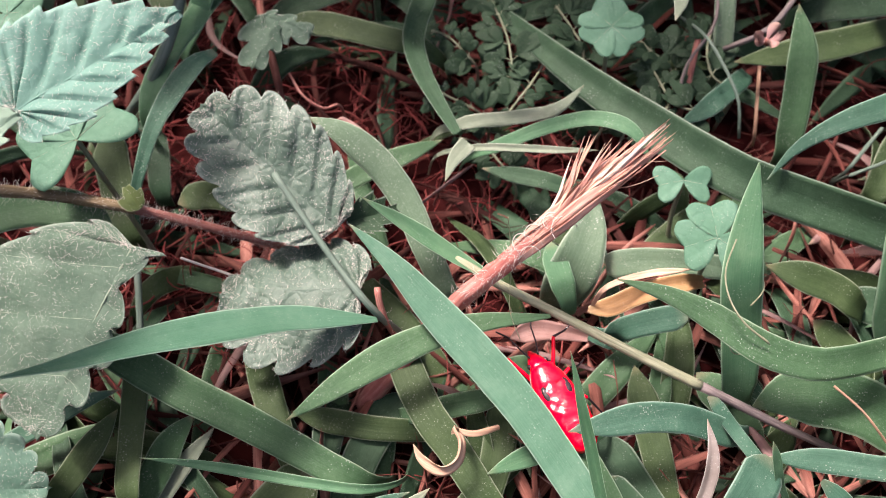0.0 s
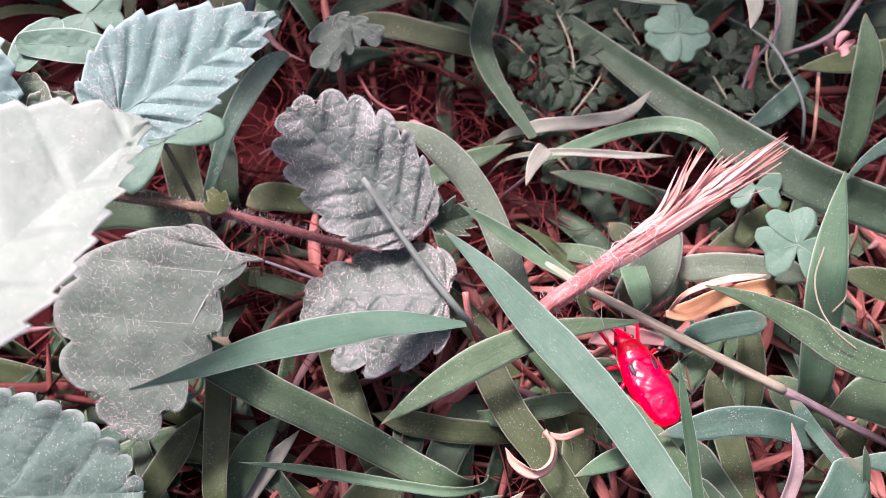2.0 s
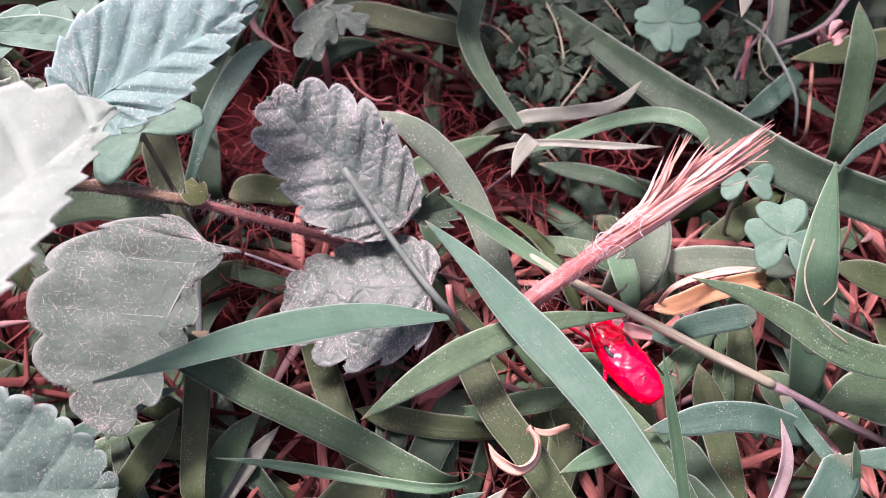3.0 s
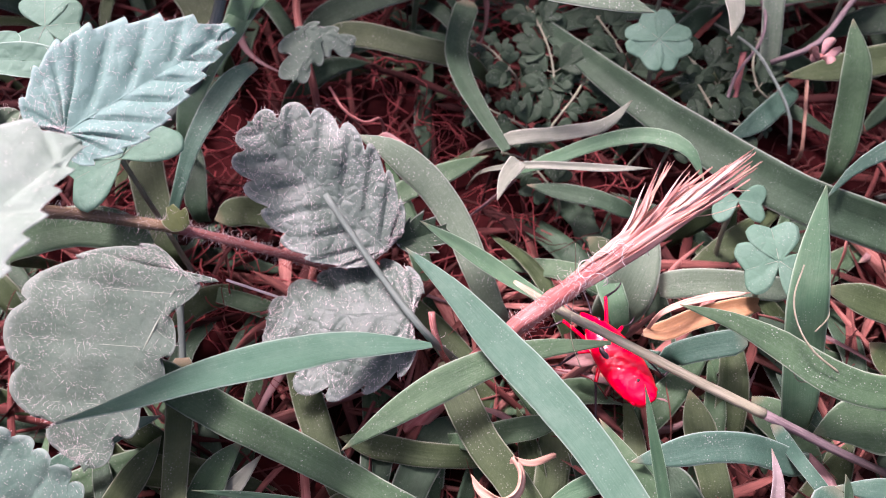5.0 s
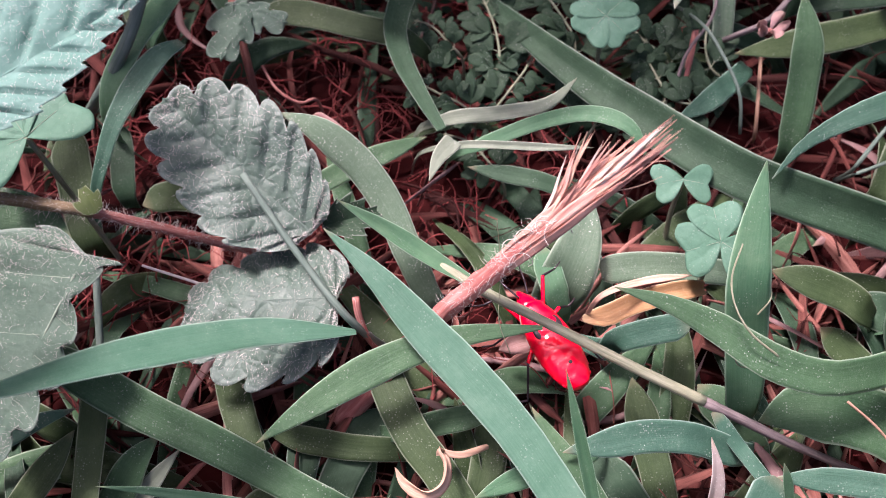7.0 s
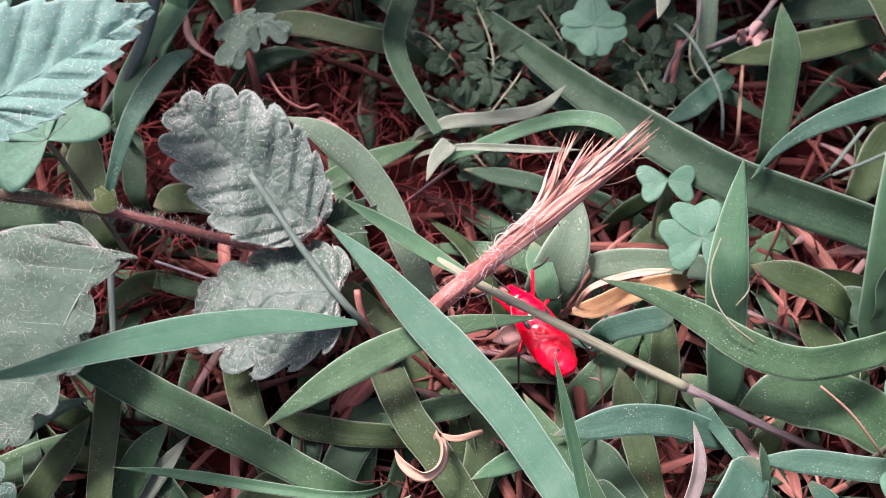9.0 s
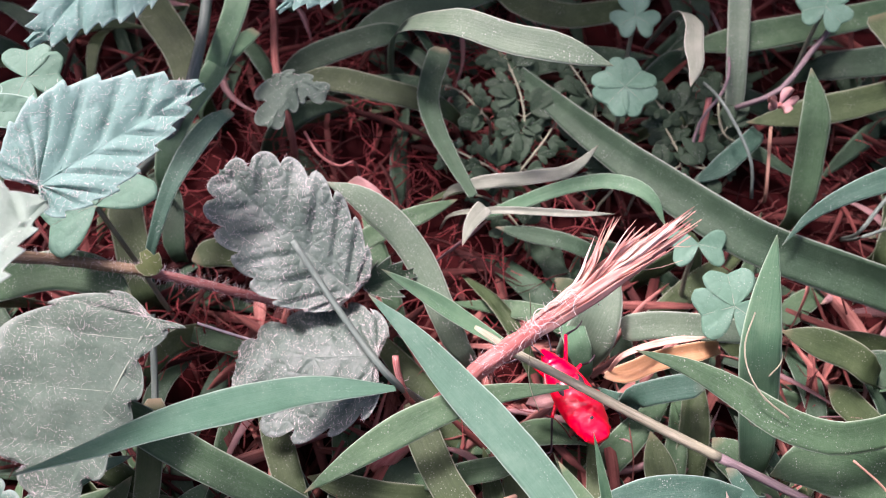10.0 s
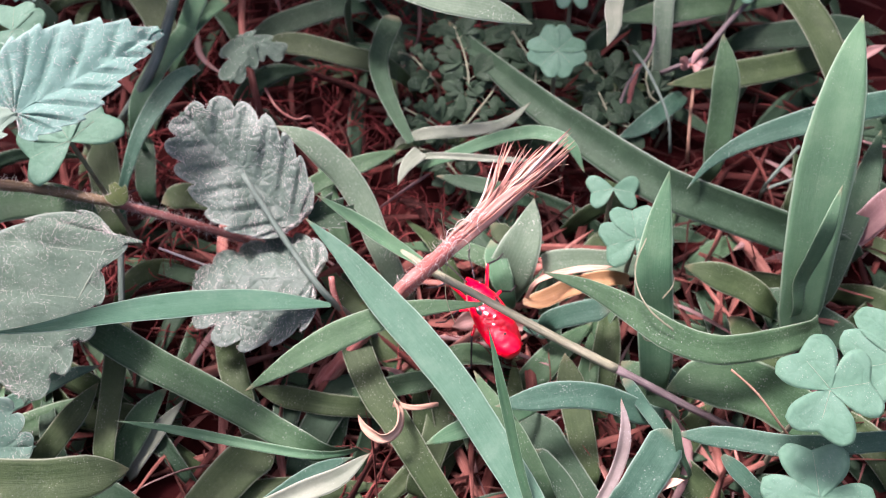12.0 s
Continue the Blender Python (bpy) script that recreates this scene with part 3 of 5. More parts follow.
def frayed_stem(upper, lower):
    """A dead stem, whole and hairy below, torn above into a brush of straw fibres; tip first."""
    rng = random.Random(77)
    tip, mid, neck, foot = [Vector(p) for p in upper]
    thing = part("frayed_stem", mesh_of("frayed_stem", *tube([mid.lerp(neck, 0.7) - foot, neck - foot, neck.lerp(foot, 0.5) - foot, Vector((0, 0, 0)), *(Vector(p) - foot for p in lower[1:])], 0.66, 1.35, 10, 36, 0.3, 4)), ROSYSTEM, at=foot)
    tagged(thing, "broken dead grass stem frayed into a brush of straw fibres", "dead stem")
    along = (tip - foot).normalized()
    a = along.cross(FACE).normalized()
    b = a.cross(along)
    span = (tip - neck).length
    # broad torn strips of the sheath below, narrower straws above, all drawn together towards the tip
    for k in range(72):
        broad, spray = k < 11, k >= 62
        ang = rng.uniform(0, 2 * math.pi)
        off = (a * math.cos(ang) + b * abs(math.sin(ang))) * (0.55 if broad else 0.45)
        s0 = rng.uniform(-0.30, 0.10) if broad else rng.uniform(-0.1, 0.5)
        s1 = rng.uniform(0.45, 0.80) if broad else rng.uniform(0.62, 1.04)
        side = a * rng.gauss(0, 0.48) + b * rng.gauss(0, 0.35)
        if spray:
            s0, s1, side = rng.uniform(0.0, 0.2), rng.uniform(0.45, 0.74), a * rng.uniform(-2.4, -1.2)
        start = neck + along * (span * s0) + off
        end = neck + along * (span * s1) + off * rng.uniform(0.8, 1.8) + side * (1.35 - 0.55 * s1)
        half_way = neck + along * (span * (s0 + s1) / 2) + off * rng.uniform(1.1, 1.7) + side * 0.35
        w = rng.uniform(0.50, 0.90) if broad else rng.uniform(0.14, 0.36)
        v, f, u, o, *_ = ribbon([end, half_way.lerp(end, 0.5), half_way, start], w, tip=0.6, base=0.7, fold=rng.uniform(0.1, 0.6), roll=math.degrees(-math.cos(ang)) * 0.7 + rng.uniform(-25, 25), twist=rng.uniform(-45, 45), wave=0.3, thick=0.08, segments=14, cross=4, seed=k)
        part("fibre", mesh_of("fibre", [q + o - foot for q in v], f, u), (ROSYSTRAW, STRAW, ROSYSTRAW, PALESTRAW)[k % 4] if not broad else ROSYSTRAW, thing)
    pieces = []
    for k in range(320):
        p = foot.lerp(neck.lerp(tip, 0.25), rng.random())
        way = (a * rng.gauss(0, 1) + b * rng.gauss(0.4, 1) + along * rng.gauss(0, 0.8)).normalized()
        pieces.append(needle(p + way * 0.4 - foot, p + way * rng.uniform(0.8, 1.7) - foot, 0.014, 0.35, rng))
    part("hairs", mesh_of("hairs", *joined(pieces)), HAIR, thing, "fine tangled pale hairs", kind="stuff")
    for k in range(9):
        start = neck + along * (span * rng.uniform(0.2, 0.7)) + a * rng.uniform(-0.6, 0.6)
        end = start + along * rng.uniform(1.5, 4.0) + a * rng.choice((-1, 1)) * rng.uniform(0.5, 1.8) + b * rng.uniform(-0.4, 0.8)
        part("loose_fibre", mesh_of("loose_fibre", *tube([start - foot, start.lerp(end, 0.5) + a * rng.uniform(-0.4, 0.4) - foot, end - foot], 0.045, 0.3, 5, 12)), STRAW, thing)
    for k in range(7):
        c = neck + along * rng.uniform(-2.0, 3.0) + a * rng.uniform(-0.9, 0.9) + b * 0.4
        r = rng.uniform(0.35, 0.8)
        turn = rng.uniform(0, 6)
        loop = [c + a * (r * math.cos(turn + q)) + along * (r * math.sin(turn + q)) + b * 0.25 * q for q in (0, 0.9, 1.8, 2.7, 3.6, 4.3)]
        part("curled_fibre", mesh_of("curled_fibre", *tube([q - foot for q in loop], 0.035, 0.5, 5, 18)), HAIR, thing, "thin curled pale fibre")
    return thing


def dead_strip(points, width, label, material, name="withered_leaf", **shape):
    """A withered strip of leaf."""
    shape = {"tip": 0.25, "base": 0.4, "thick": 0.12, "fold": 0.35, **shape}
    v, f, u, o, path, axes, length = ribbon(points, width, seed=next_seed(), segments=36, **shape)
    thing = tagged(part(name, mesh_of(name, v, f, u), material, at=o), label, "dead leaf")
    rib = tube([p - n * 0.01 - o for p, (t, a, n) in list(zip(path, axes))[2:-3]], width * 0.03, 1.2, 5, 20)
    part("midrib", mesh_of("midrib", *rib), STRAW, thing)
    return thing


def withered_flower(centre, size):
    """A crumpled dead flower: a few curled petals round a short neck."""
    rng = random.Random(next_seed())
    c = Vector(centre)
    flower = part("withered_flower", mesh_of("withered_flower", *blob((0, 0, 0), (size * 0.14, size * 0.14, size * 0.2), 8, 5)), REDSTEM, at=c)
    tagged(flower, "crumpled pink withered flower on a thin stem", "flower")
    for k in range(6):
        a = 2 * math.pi * k / 6 + rng.uniform(-0.4, 0.4)
        d = Vector((math.cos(a), math.sin(a), rng.uniform(0.1, 0.7)))
        reach = size * rng.uniform(0.55, 1.0)
        side = Vector((-d.y, d.x, 0)) * rng.uniform(-0.4, 0.4) * size
        v, f, u, o, *_ = ribbon([d * reach + side + Vector((0, 0, rng.uniform(-0.3, 0.5) * size)), d * reach * 0.6 + side * 0.4, d * reach * 0.1], size * rng.uniform(0.4, 0.7), tip=0.35, blunt=0.4, base=0.3, wave=1.2, fold=rng.uniform(-0.4, 0.6), roll=rng.uniform(-40, 40), twist=rng.uniform(-60, 60), thick=0.08, segments=12, cross=6, seed=k)
        part("petal", mesh_of("petal", [q + o for q in v], f, u), ROSE, flower)


def tendril(points, radius=0.045):
    o = Vector(points[-1])
    tagged(part("thin_tendril", mesh_of("thin_tendril", *tube([Vector(p) - o for p in points], radius, 1.5, 7, 30, 0.3, 3)), PALESTEM, at=o), "thin whitish dried tendril hanging on the grass", "tendril")


def herb(points, pairs, size):
    """A small feathery herb: a thin stalk with pairs of lobed leaflets."""
    rng = random.Random(next_seed())
    o = Vector(points[-1])
    o.z = -0.5
    line, _ = spline([*points, o], 40)
    thing = tagged(part("feathery_herb", mesh_of("feathery_herb", *tube([p - o for p in line[::4]], 0.11, 1.6, 6, 20)), GREENSTEM, at=o), "small feathery green herb growing in the shade", "herb", "feathery herbs")
    z = Vector((0, -0.3, 0.95))
    for k in range(pairs):
        p = line[int(1 + 26 * k / pairs)]
        t = (line[int(1 + 26 * k / pairs) + 1] - p).normalized()
        for side in (1, -1):
            way = (t.cross(z).normalized() * side - t * rng.uniform(0.2, 0.9) + Vector((0, 0, rng.uniform(-0.25, 0.45)))).normalized()
            ln = size * rng.uniform(0.7, 1.5) * (0.7 + 0.5 * k / pairs)
            for d, reach in ((0.0, 1.0), (0.75, 0.7), (-0.75, 0.7)):
                w2 = way.copy()
                w2.rotate(Matrix.Rotation(d + rng.uniform(-0.15, 0.15), 3, z))
                start = p + way * ln * 0.35
                v, f, u, oo, *_ = ribbon([start + w2 * ln * reach, start + w2 * ln * reach * 0.55 + z * 0.15, start - w2 * ln * 0.1], ln * rng.uniform(0.4, 0.6), tip=0.35, base=0.25, blunt=0.35, fold=0.15, roll=rng.uniform(-25, 25), thick=0.1, segments=6, cross=4, seed=k)
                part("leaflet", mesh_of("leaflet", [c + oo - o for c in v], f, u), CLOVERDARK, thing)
            part("leafstalk", mesh_of("leafstalk", *tube([p - o, p + way * ln * 0.4 - o], 0.06, 0.8, 5, 4)), GREENSTEM, thing)
    return thing


# ---- the red bug ----
def shell(rows, sides=18, flat=1.0, seed=0, wrinkle=0.0):
    """A body of rings: rows of (y, half width, height above, height below, lift)."""
    verts, faces, uvs = [], [], []
    for i, (y, w, up, down, lift) in enumerate(rows):
        for k in range(sides):
            a = 2 * math.pi * k / sides
            c, s = math.cos(a), math.sin(a)
            h = up if s > 0 else down
            v = Vector((w * math.copysign(abs(c) ** 0.85, c), y, lift + h * math.copysign(abs(s) ** 0.9, s)))
            if wrinkle:
                v.z += wrinkle * noise.noise((v.x * 1.7 + seed, y * 1.7, seed)) * max(s, 0)
            verts.append(v)
            uvs.append((k / sides, y))
    n = len(rows)
    for i in range(n - 1):
        for k in range(sides):
            a, b = i * sides + k, i * sides + (k + 1) % sides
            faces.append((a, a + sides, b + sides, b))
    faces.append(tuple(range(sides)))
    faces.append(tuple((n - 1) * sides + k for k in range(sides))[::-1])
    return verts, faces, uvs


def blob(centre, radii, sides=12, rings=8):
    rows = []
    for i in range(rings + 1):
        a = math.pi * (i + 0.02) / (rings + 0.04) - math.pi / 2
        rows.append((centre[1] + radii[1] * math.sin(a), radii[0] * math.cos(a), radii[2] * math.cos(a), radii[2] * math.cos(a), 0))
    v, f, u = shell(rows, sides)
    return [q + Vector((centre[0], 0, centre[2])) for q in v], f, u


def red_bug():
    """A wingless young bug, nine millimetres long: head forward on +y, belly at z = 0.9."""
    bug = new("red_bug")
    tagged(bug, "glossy scarlet young bug with black wing pads, creeping between grass blades", "insect")

    def belly(y):
        """Half the abdomen's width: pointed behind, broadest past its middle."""
        return 1.78 * math.sin(math.pi * (0.07 + 0.63 * max(0.0, (y + 4.3) / 5.4) ** 0.75)) ** 0.72

    ab = []
    for i in range(43):
        t = i / 42
        y = -4.3 + 5.4 * t
        w = belly(y)
        ab.append((y, w, 0.25 + 0.95 * w / 1.78, 0.35 + 0.75 * w / 1.78, 2.0))
    abdomen = part("abdomen", mesh_of("abdomen", *shell(ab, 36, wrinkle=0.22, seed=3)), RED, bug, "swollen wrinkled scarlet abdomen")
    for k in range(7):
        y = -3.6 + k * 0.66
        w = belly(y)
        for side in (1, -1):
            part("side_plate", mesh_of("side_plate", *blob((side * w * 0.93, y, 2.1), (0.15, 0.24, 0.16), 10, 6)), RED, abdomen)
    for y, r in ((-2.6, 0.20),):
        part("gland_spot", mesh_of("gland_spot", *blob((0, y, 3.05), (r, r * 0.8, 0.10))), BLACK, abdomen, "small black gland spot")
    part("thorax", mesh_of("thorax", *shell([(0.75, 1.30, 1.05, 0.9, 2.0), (1.0, 1.52, 1.12, 0.95, 2.0), (1.5, 1.45, 1.10, 0.95, 2.0), (2.0, 1.22, 1.00, 0.9, 1.98), (2.4, 1.0, 0.85, 0.8, 2.2), (2.55, 0.75, 0.6, 0.6, 2.2)], 20, wrinkle=0.12, seed=8)), RED, bug, "scarlet thorax shield with a pale seam")
    for side in (1, -1):
        edge = [(side * w * 1.0, y, 2.05) for y, w in ((0.75, 1.36), (1.0, 1.54), (1.5, 1.47), (2.0, 1.24), (2.4, 1.02))]
        part("thorax_rim", mesh_of("thorax_rim", *tube(edge, 0.06, 0.7, 6, 14)), ROSE, bug, "thin pale rim of the thorax")
        part("wing_pad", mesh_of("wing_pad", *blob((side * 0.92, 0.30, 2.90), (0.33, 0.66, 0.17))), BLACK, bug, "black wing pad")
    head = part("head", mesh_of("head", *shell([(2.35, 0.85, 0.60, 0.55, 1.9), (2.75, 0.86, 0.66, 0.55, 1.85), (3.2, 0.70, 0.54, 0.5, 1.75), (3.7, 0.38, 0.32, 0.35, 1.62), (4.1, 0.14, 0.14, 0.16, 1.5)], 16)), RED, bug, "pointed red head")
    for side in (1, -1):
        part("eye", mesh_of("eye", *blob((side * 0.76, 2.85, 2.0), (0.20, 0.22, 0.22))), BLACK, head, "dark bead-like eye")
        antenna = part("antenna", mesh_of("antenna", *tube([(side * 0.4, 3.4, 2.2), (side * 0.75, 4.3, 2.3)], 0.085, 0.9, 7, 6)), BLACK, bug, "thin black jointed antenna")
        part("segment", mesh_of("segment", *tube([(side * 0.75, 4.3, 2.3), (side * 1.1, 5.6, 2.2)], 0.07, 0.9, 7, 6)), BLACK, antenna)
        part("segment", mesh_of("segment", *tube([(side * 1.1, 5.6, 2.2), (side * 1.7, 6.5, 1.9)], 0.075, 1.1, 7, 6)), BLACK, antenna)
    legs = []
    for side in (1, -1):
        for y0, knee, foot in ((1.9, (1.25, 2.1, 1.3), (2.4, 2.2, 1.1)), (1.1, (1.35, 0.5, 0.1), (2.7, 0.7, -1.6)), (0.3, (1.45, -1.2, -0.1), (2.6, -3.2, -1.9))):
            root = Vector((side * 0.95, y0, 1.35))
            k = Vector((side * knee[0], knee[1], knee[2]))
            f = Vector((side * foot[0], foot[1], foot[2]))
            leg = part("leg", mesh_of("leg", *tube([(0, 0, 0), k * 0.5 + Vector((0, 0, 0.08)), k], 0.19, 0.75, 9, 10)), RED, bug, "thick scarlet thigh on a thin black shin", at=root)
            legs.append((leg, root))
            part("tibia", mesh_of("tibia", *tube([k, k.lerp(f, 0.6), f], 0.11, 0.7, 7, 10)), BLACK, leg, "thin black shin")
            part("tarsus", mesh_of("tarsus", *tube([f, f + Vector((side * 0.55, 0.15, 0.1)), f + Vector((side * 0.9, 0.35, -0.05))], 0.085, 0.6, 7, 6)), BLACK, leg, "black foot")
    bug.scale = (0.98, 1.09, 1.0)
    return bug, legs


# ---- the ground and what covers it ----
def ground():
    """One sheet of soil to the horizon, fine and bumpy in the middle."""
    near = [i * 2.0 for i in range(-60, 61)]
    far = [150, 220, 350, 700, 1500, 4000, 12000, 50000, 200000, 600000]
    xs = [-f for f in far[::-1]] + near + far
    verts = []
    for y in xs:
        for x in xs:
            d = max(abs(x), abs(y))
            h = 1.6 * noise.noise((x * 0.06, y * 0.06, 0)) + 0.9 * noise.noise((x * 0.21, y * 0.21, 5)) + 0.5 * noise.noise((x * 0.6, y * 0.6, 9))
            verts.append((x, y + 35, h if d < 130 else (h * 0.5 if d < 4000 else 0.0)))
    n = len(xs)
    faces = [(j * n + i, j * n + i + 1, (j + 1) * n + i + 1, (j + 1) * n + i) for j in range(n - 1) for i in range(n - 1)]
    tagged(part("ground", mesh_of("ground", verts, faces, [(v[0], v[1]) for v in verts]), SOIL), "soil with shade darkened into its colour, strewn with dead fibres", "ground", kind="structure")


def litter(count, area, seed, heights, widths, lengths, material, name, label, flat=True, bend=0.45):
    """Dead stems and fibres that lie in a tangle on the soil."""
    rng = random.Random(seed)
    pieces = []
    for _ in range(count):
        x, y = rng.uniform(area[0], area[1]), rng.uniform(area[2], area[3])
        z = rng.uniform(*heights)
        a = rng.uniform(0, 2 * math.pi)
        ln = rng.uniform(*lengths)
        d = Vector((math.cos(a), math.sin(a), rng.uniform(-0.10, 0.10))) * ln / 2
        bow = Vector((-d.y, d.x, 0)) * rng.uniform(-bend, bend) + Vector((0, 0, rng.uniform(-0.1, 0.3) * z))
        c = Vector((x, y, z))
        r = rng.uniform(*widths)
        if flat:
            v, f, u, o, *_ = ribbon([c - d, c - d * 0.3 + bow, c + d * 0.4 + bow * 0.8, c + d], r * 2, tip=0.3, base=0.4, fold=rng.uniform(-0.4, 0.6), roll=rng.uniform(-50, 50), twist=rng.uniform(-110, 110), thick=0.1, segments=10, cross=2, seed=rng.randrange(999))
            v = [q + o for q in v]
        else:
            kink = [Vector((rng.gauss(0, 0.05), rng.gauss(0, 0.05), rng.gauss(0, 0.03))) * ln for _ in range(4)]
            v, f, u = tube([c - d, c - d * 0.6 + bow * 0.7 + kink[0], c - d * 0.2 + bow + kink[1], c + d * 0.2 + bow + kink[2], c + d * 0.6 + bow * 0.7 + kink[3], c + d], r, rng.uniform(0.2, 0.9), 5, 14, 0.3, rng.randrange(999))
        pieces.append((v, f, u))
    tagged(part(name, mesh_of(name, *joined(pieces)), material), label, "litter", kind="stuff")


def low_shoot(rng, area, heights, widths, lengths, hollow=None):
    """One bent blade that grows somewhere in the area."""
    while True:
        x, y = rng.uniform(area[0], area[1]), rng.uniform(area[2], area[3])
        if not hollow or ((x - hollow[0]) / hollow[2]) ** 2 + ((y - hollow[1]) / hollow[3]) ** 2 >= 1:
            break
    a = rng.uniform(0, 2 * math.pi)
    ln, top = rng.uniform(*lengths), rng.uniform(*heights)
    d = Vector((math.cos(a), math.sin(a), 0))
    foot = Vector((x, y, -1.0))
    pts = [foot + d * ln + Vector((0, 0, top * rng.uniform(0.4, 1.0))), foot + d * ln * 0.55 + Vector((0, 0, top)), foot + d * ln * 0.2 + Vector((0, 0, top * 0.65)), foot]
    v, f, u, o, *_ = ribbon(pts, rng.uniform(*widths), tip=0.5, base=0.6, fold=rng.uniform(0.05, 0.4), roll=rng.uniform(-35, 35), twist=rng.uniform(-40, 40), segments=14, cross=4, seed=rng.randrange(999))
    return v, f, u, o


def background_grass(count, area, seed, heights, widths, lengths, material, name, label):
    """Grass round the patch, too much to count."""
    rng = random.Random(seed)
    pieces = []
    for _ in range(count):
        v, f, u, o = low_shoot(rng, area, heights, widths, lengths)
        pieces.append(([q + o for q in v], f, u))
    tagged(part(name, mesh_of(name, *joined(pieces)), material), label, "grass", kind="stuff")


def low_grass(count, area, seed, heights, widths, lengths, material, label, hollow):
    """The low grass under and behind the tall blades, shoot by shoot."""
    rng = random.Random(seed)
    for _ in range(count):
        v, f, u, o = low_shoot(rng, area, heights, widths, lengths, hollow)
        shoot = tagged(new("grass_shoot"), label, "grass shoot", "low grass shoots")
        shoot.location = o * MM
        part("blade", mesh_of("blade", v, f, u, [abs(2 * (i % 5) / 4 - 1) for i in range(len(v))]), material, shoot)


VIEW = (-55, 60, -8, 95)
HOLLOW = (-8, 44, 18, 16)
ground()
litter(520, VIEW, 11, (0.5, 4.5), (0.04, 0.12), (4, 11), LITTER, "dead_fibres", "tangle of thin reddish-brown dead fibres on the soil", False)
litter(760, VIEW, 12, (0.0, 4.0), (0.15, 0.60), (8, 22), LITTER, "dead_blades", "dark reddish dead grass blades lying on the soil", bend=0.14)
litter(240, (-22, 48, -5, 36), 14, (1.0, 5.0), (0.2, 0.7), (7, 18), RUSSET, "russet_blades", "russet dead grass blades lying on the soil", bend=0.12)
litter(560, (-36, 14, 22, 80), 15, (0.8, 4.5), (0.04, 0.11), (4, 12), REDFIBRE, "red_fibres", "tangle of thin red dead fibres in the hollow", False)
litter(260, (-50, 55, -8, 80), 16, (0.5, 4.0), (0.03, 0.09), (4, 10), REDFIBRE, "red_fibres", "tangle of thin red dead fibres under the grass", False)
litter(70, VIEW, 13, (2.0, 5.5), (0.15, 0.55), (7, 18), PURPLE, "withered_blades", "pinkish withered grass blades among the litter")
low_grass(90, VIEW, 21, (2.5, 7.5), (1.6, 3.0), (8, 20), DARK, "low green grass blade close to the soil, darkened as in shade", HOLLOW)
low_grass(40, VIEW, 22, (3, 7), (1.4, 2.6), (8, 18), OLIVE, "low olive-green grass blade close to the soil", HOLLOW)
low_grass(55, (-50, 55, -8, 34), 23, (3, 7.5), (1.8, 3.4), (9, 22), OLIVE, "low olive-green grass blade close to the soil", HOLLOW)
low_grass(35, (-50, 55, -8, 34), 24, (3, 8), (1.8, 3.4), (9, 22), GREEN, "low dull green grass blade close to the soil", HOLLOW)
background_grass(110, (-52, 58, -8, 92), 27, (2, 5), (1.6, 3.0), (8, 20), DARK, "soil_grass", "green grass hugging the soil, darkened as in shade")
# added out of view: tall grass that keeps sun and sky off the back
background_grass(430, (-90, 85, 84, 150), 29, (55, 105), (3, 5.5), (10, 30), GREEN, "tall_grass", "unseen tall grass added behind the patch to shade it")
# lawn beyond the view, made tall so it cuts low sky light
for k, (area, count) in enumerate((((-260, -60, -160, 240), 420), ((65, 260, -160, 240), 420), ((-60, 65, 150, 240), 260), ((-60, 65, -160, -30), 200))):
    background_grass(count, area, 31 + k, (26, 72), (2.6, 4.6), (14, 34), GREEN, "surrounding_grass", "unseen green lawn grass round the patch, made tall to shade it")


# ---- the plants ----

# single grass blades over the middle of the patch
grass_blade([(-7.2, 28.2, 20.1), (-3.8, 25.5, 18.6), (-0.5, 22.2, 17.0), (3.2, 18.6, 15.5), (6.2, 15.3, 14.2), (8.1, 12.7, 13.3), (10.2, 9.7, 12.3), (12.2, 6.7, 11.4), (13.7, 3.8, 10.6)], 3.5, "broad fresh green grass blade with a pale edge, lying across others", SEAGREEN, tip=0.4, fold=0.1, midrib=True)
grass_blade([(-6.1, 29.4, 22.0), (-2.8, 28.5, 19.0), (1.0, 26.8, 17.0), (4.7, 25.0, 16.0)], 1.8, "folded green grass blade sheathing a thin stem", FRESH, fold=0.5, roll=-25, root=False, tip=0.5, base=0.3)
grass_blade([(-24.3, 12.3, 31.0), (-22.4, 14.3, 27.5), (-19.2, 17.0, 24.0), (-15.1, 19.5, 20.5), (-11.2, 21.6, 17.0), (-5.3, 22.8, 14.0)], 3.9, "long tapering green grass blade with a withered tip", SEAGREEN, face=(-0.15, 0.2, 1.0), tip=0.6, base=0.15, root=False, midrib=True, fold=0.14)
grass_blade([(-11.9, 14.8, 13.5), (-8.5, 17.1, 14.0), (-5.0, 19.2, 14.5), (-1.4, 20.8, 15.0), (2.6, 21.9, 15.5), (8.4, 22.5, 15.5)], 2.9, "matt green grass blade pointing down to a fine tip", GREEN, tip=0.4, base=0.12, root=False, fold=0.08, midrib=True)
grass_blade([(-11.7, 40.0, 18.0), (-8.5, 38.6, 17.5), (-5.4, 36.7, 15.5), (-3.1, 33.9, 13.5), (-1.6, 30.7, 12.0), (-0.2, 28.8, 9.0)], 3.1, "arching pale green grass blade", DUSTY, tip=0.3, fold=-0.1)
grass_blade([(8.4, 16.9, 22.9), (9.4, 14.3, 20.0), (10.3, 11.8, 17.4), (11.2, 9.1, 14.7), (12.3, 6.4, 12.1)], 1.0, "thin upright green blade standing before the bug", FRESH, fold=0.9, roll=20)
